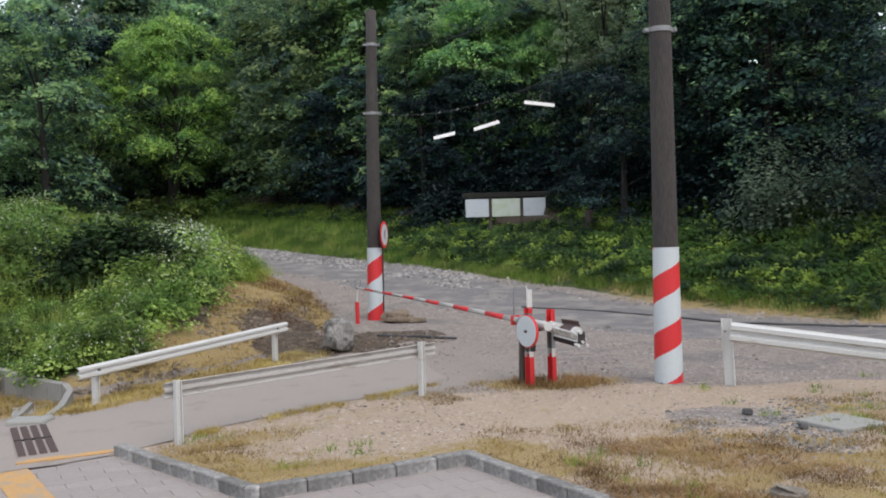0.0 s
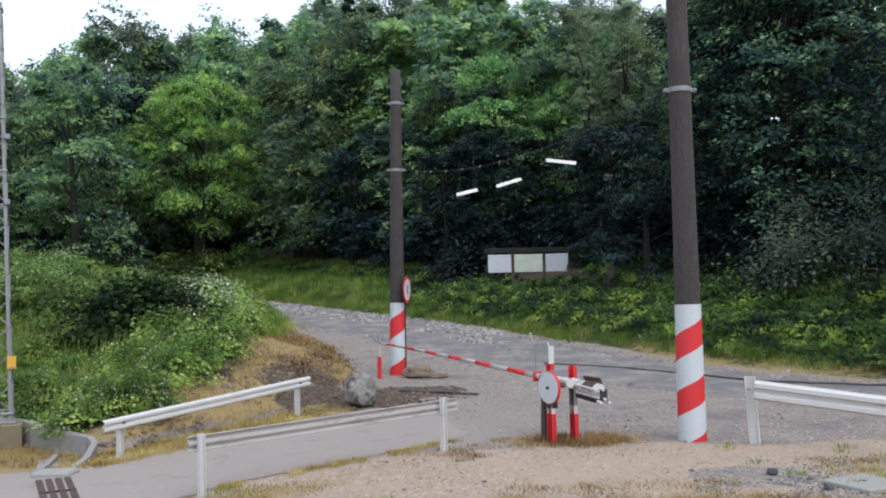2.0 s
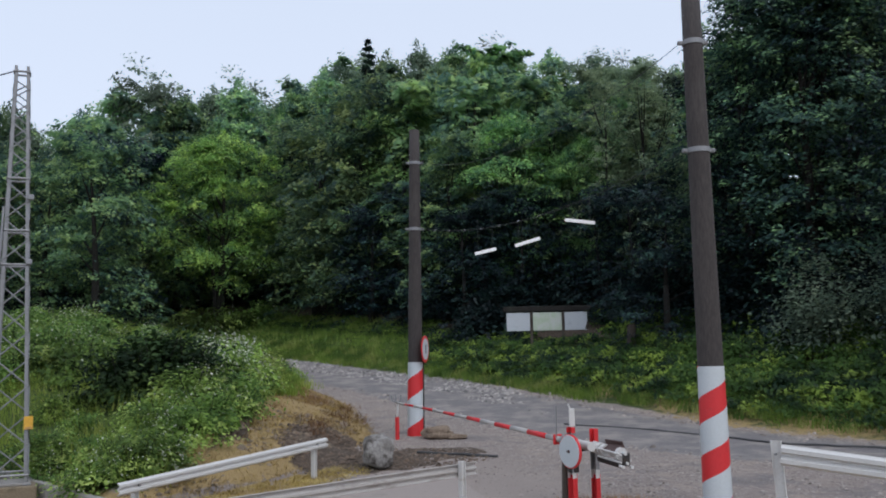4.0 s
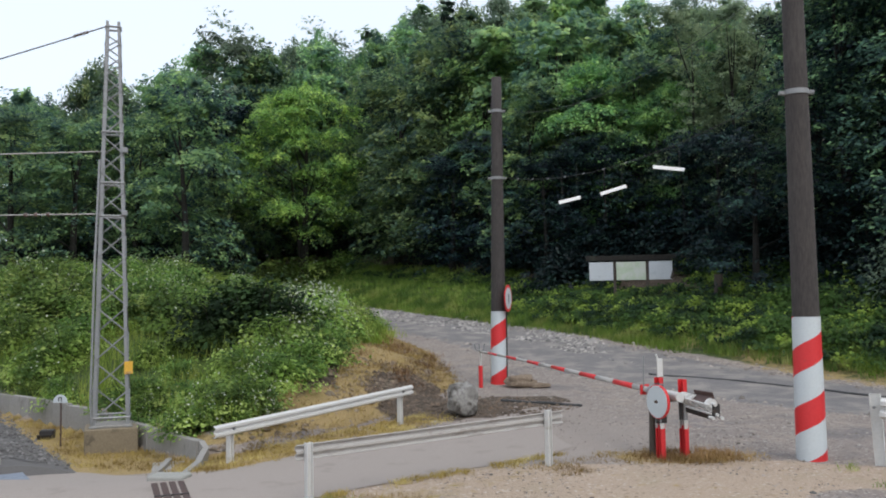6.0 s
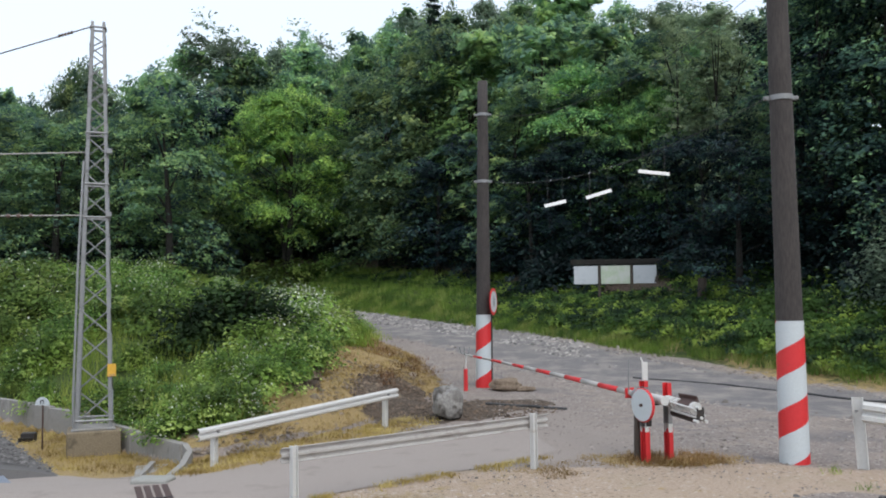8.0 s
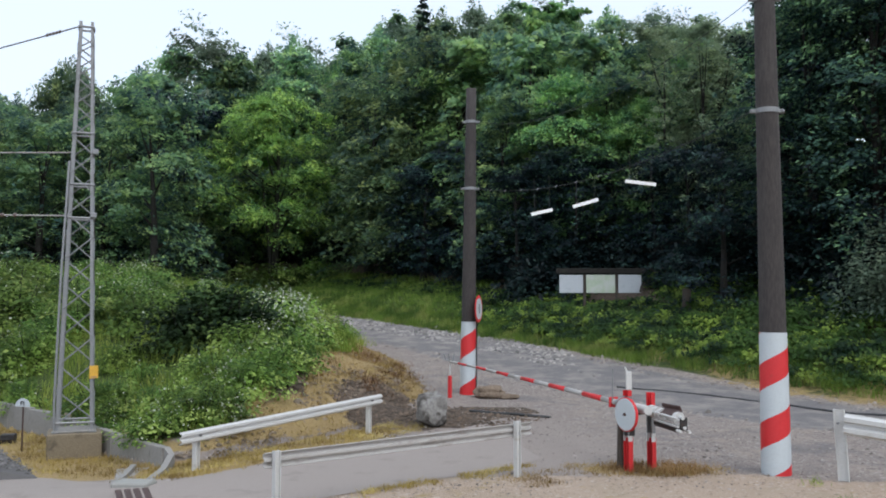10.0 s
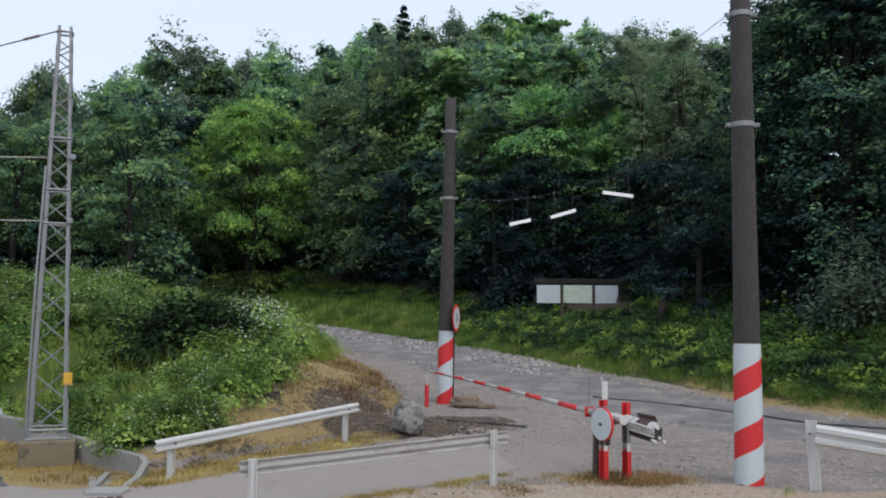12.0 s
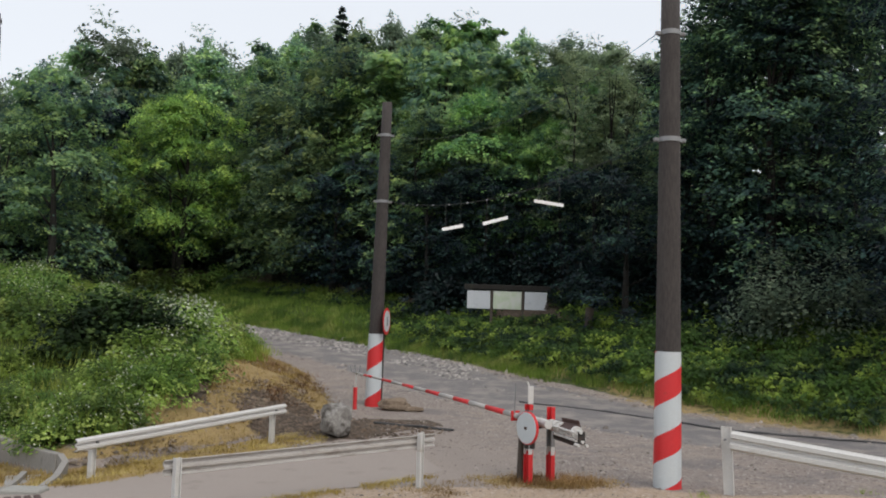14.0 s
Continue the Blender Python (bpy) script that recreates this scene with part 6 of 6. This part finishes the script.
rock("boulder", on(-0.64, 17.15, 0.03), (0.78, 0.70, 0.80), 4.0, "squarish broken grey boulder on dark spoil", M_BOULDER, 25)
rock("flat_rock", on(0.62, 21.4, 0.0), (0.95, 0.6, 0.40), 7.0, "flat brown rock beside the striped pole", M_BROWNROCK)
rock("flat_rock", on(1.05, 21.3, 0.0), (0.6, 0.4, 0.16), 9.0, "flat brown rock beside the striped pole", M_BROWNROCK)
rock("stone", on(4.35, 9.95), (0.16, 0.12, 0.10), 2.0, "small dark stone on the sand", M_DSTONE)
rock("stone", on(4.62, 9.15), (0.12, 0.11, 0.09), 3.0, "small dark stone beside the lid", M_DSTONE)
rock("stone", on(4.2, 8.15), (0.13, 0.10, 0.10), 5.0, "small grey stone on the dry grass")
rock("stone", on(4.6, 7.35), (0.10, 0.09, 0.09), 6.0, "small grey stone on the dry grass")
lid = thing("manhole_lid", (5.1, 9.27, 0.012), "pale square concrete manhole lid lying in the grass", "lid", 22)
part("slab", box((0.66, 0.62, 0.07), (0, 0, 0), 0.012), M_LID, lid)
part("lifting_ring", tube([(0, 0.05, 0.036), (0, 0.05, 0.045)], 0.04, 12), M_GALV, lid)
stub = thing("concrete_stub", (3.36, 6.86, 0), "short broken concrete stub standing in dead grass", "stub")
part("pipe", tube([(0, 0, -0.1), (0, 0, 0.05), (0.005, 0, 0.065)], [0.15, 0.15, 0.13], 20), M_ROCK, stub)


def ground_line(name, pts, r, label, lift=0.02):
    path = [Vector(on(p.x, p.y, lift + 0.02 * noise.noise((p.x * 2, p.y * 2, 3)))) for p in resample(pts, 40)]
    return tagged(part(name, tube(path, r, 6), M_WIRE), label, "cable")


ground_line("dark_strand", [(3.9, 23.0), (4.4, 22.66), (5.2, 22.2), (5.93, 21.74), (7.0, 20.7), (7.89, 19.5), (9.0, 18.6), (11, 17.6)], 0.024, "black cable lying across the gravel")
# This one stands for a dark branch, built like the cable.
ground_line("dark_strand", [(0.1, 19.3), (0.8, 19.0), (1.4, 18.6), (1.75, 18.4)], 0.03, "dark branch lying on the spoil")

# ---------------------------------------------------------------- kerb and plaza, piece by piece
KERB = [(-2.66, 9.86), (-0.99, 7.93), (1.01, 8.82), (1.96, 7.04), (2.95, 5.2)]
kerb = thing("kerb", (0, 0, 0), "grey concrete kerb stones round the sandy patch", "kerb", kind="structure")
for (x0, y0), (x1, y1) in zip(KERB, KERB[1:]):
    a, b = Vector((x0, y0, 0)), Vector((x1, y1, 0))
    n = max(1, round((b - a).length / 0.42))
    d = (b - a) / n
    nrm = Vector((d.y, -d.x, 0)).normalized()
    turn = Matrix.Rotation(math.atan2(d.y, d.x), 4, "Z")
    bm = box((d.length - 0.012, 0.13, 0.30), (0, 0, 0), 0.010)
    me = bpy.data.meshes.new("kerb_stone")
    bm.to_mesh(me)
    bm.free()
    me.materials.append(M_KERB)
    for i in range(n):
        c = a + d * (i + 0.5) + nrm * 0.06
        shared("kerb_stone", me, kerb, Matrix.Translation((c.x, c.y, -0.125 + 0.006 * math.sin(i * 5.1))) @ turn)
for (x0, y0), (x1, y1), (x2, y2) in zip(KERB, KERB[1:], KERB[2:]):
    d = (Vector((x1 - x0, y1 - y0, 0)).normalized() + Vector((x2 - x1, y2 - y1, 0)).normalized()).normalized()
    n = Vector((d.y, -d.x, 0))
    part("corner_stone", box((0.13, 0.125, 0.296), (x1 + n.x * 0.064, y1 + n.y * 0.064, -0.124), 0.012, Matrix.Rotation(math.atan2(d.y, d.x), 4, "Z")), M_KERB, kerb)
plaza = thing("plaza", (0, 0, 0), "grey paved forecourt with an orange guide line", "pavement", kind="structure")
bm = bmesh.new()
bm.faces.new([bm.verts.new((x, y, -0.1)) for x, y in PLAZA])
part("bedding", bm, M_PATH, plaza)
bm = box((0.396, 0.196, 0.05), (0, 0, 0), 0.004)
paver_mesh = bpy.data.meshes.new("paver")
bm.to_mesh(paver_mesh)
bm.free()
paver_mesh.materials.append(M_PAVER)
ux, uy = Vector((0.905, 0.425, 0)), Vector((-0.425, 0.905, 0))
org = Vector((-3.05, 9.50, -0.116))
turn = Matrix.Rotation(math.atan2(ux.y, ux.x), 4, "Z")
count = 0
for j in range(0, 26):
    for i in range(-12, 14):
        c = org + ux * (i * 0.4 + 0.2 * (j % 2)) - uy * (0.1 + j * 0.2)
        if not (inside(c.x, c.y, PLAZA) or edge(c.x, c.y, PLAZA) < 0.22) or c.y < 5.6 or c.x < -5.2:
            continue
        dz = 0.0025 * noise.noise((c.x * 3, c.y * 3, 0))
        if count < 300:
            shared("paver", paver_mesh, plaza, Matrix.Translation(c + Vector((0, 0, dz))) @ turn)
            count += 1


def stripe(a, b, w, z, thick=0.006, name="guide_stripe"):
    a, b = Vector(a), Vector(b)
    d = b - a
    t = Matrix.Rotation(math.atan2(d.y, d.x), 4, "Z")
    c = (a + b) / 2
    return part(name, box((d.length, w, thick), (c.x, c.y, z), 0, t), M_ORANGE, plaza, "worn orange painted line")


stripe((-3.68, 9.55), (-2.50, 10.02), 0.14, -0.079, 0.034)
part("edge_band", box((3.4, 0.26, 0.05), (-4.05, 9.33, -0.1115), 0.004, Matrix.Rotation(0.30, 4, "Z")), M_PAVER, plaza)
stripe((-3.72, 9.42), (-2.45, 7.25), 0.34, -0.084)
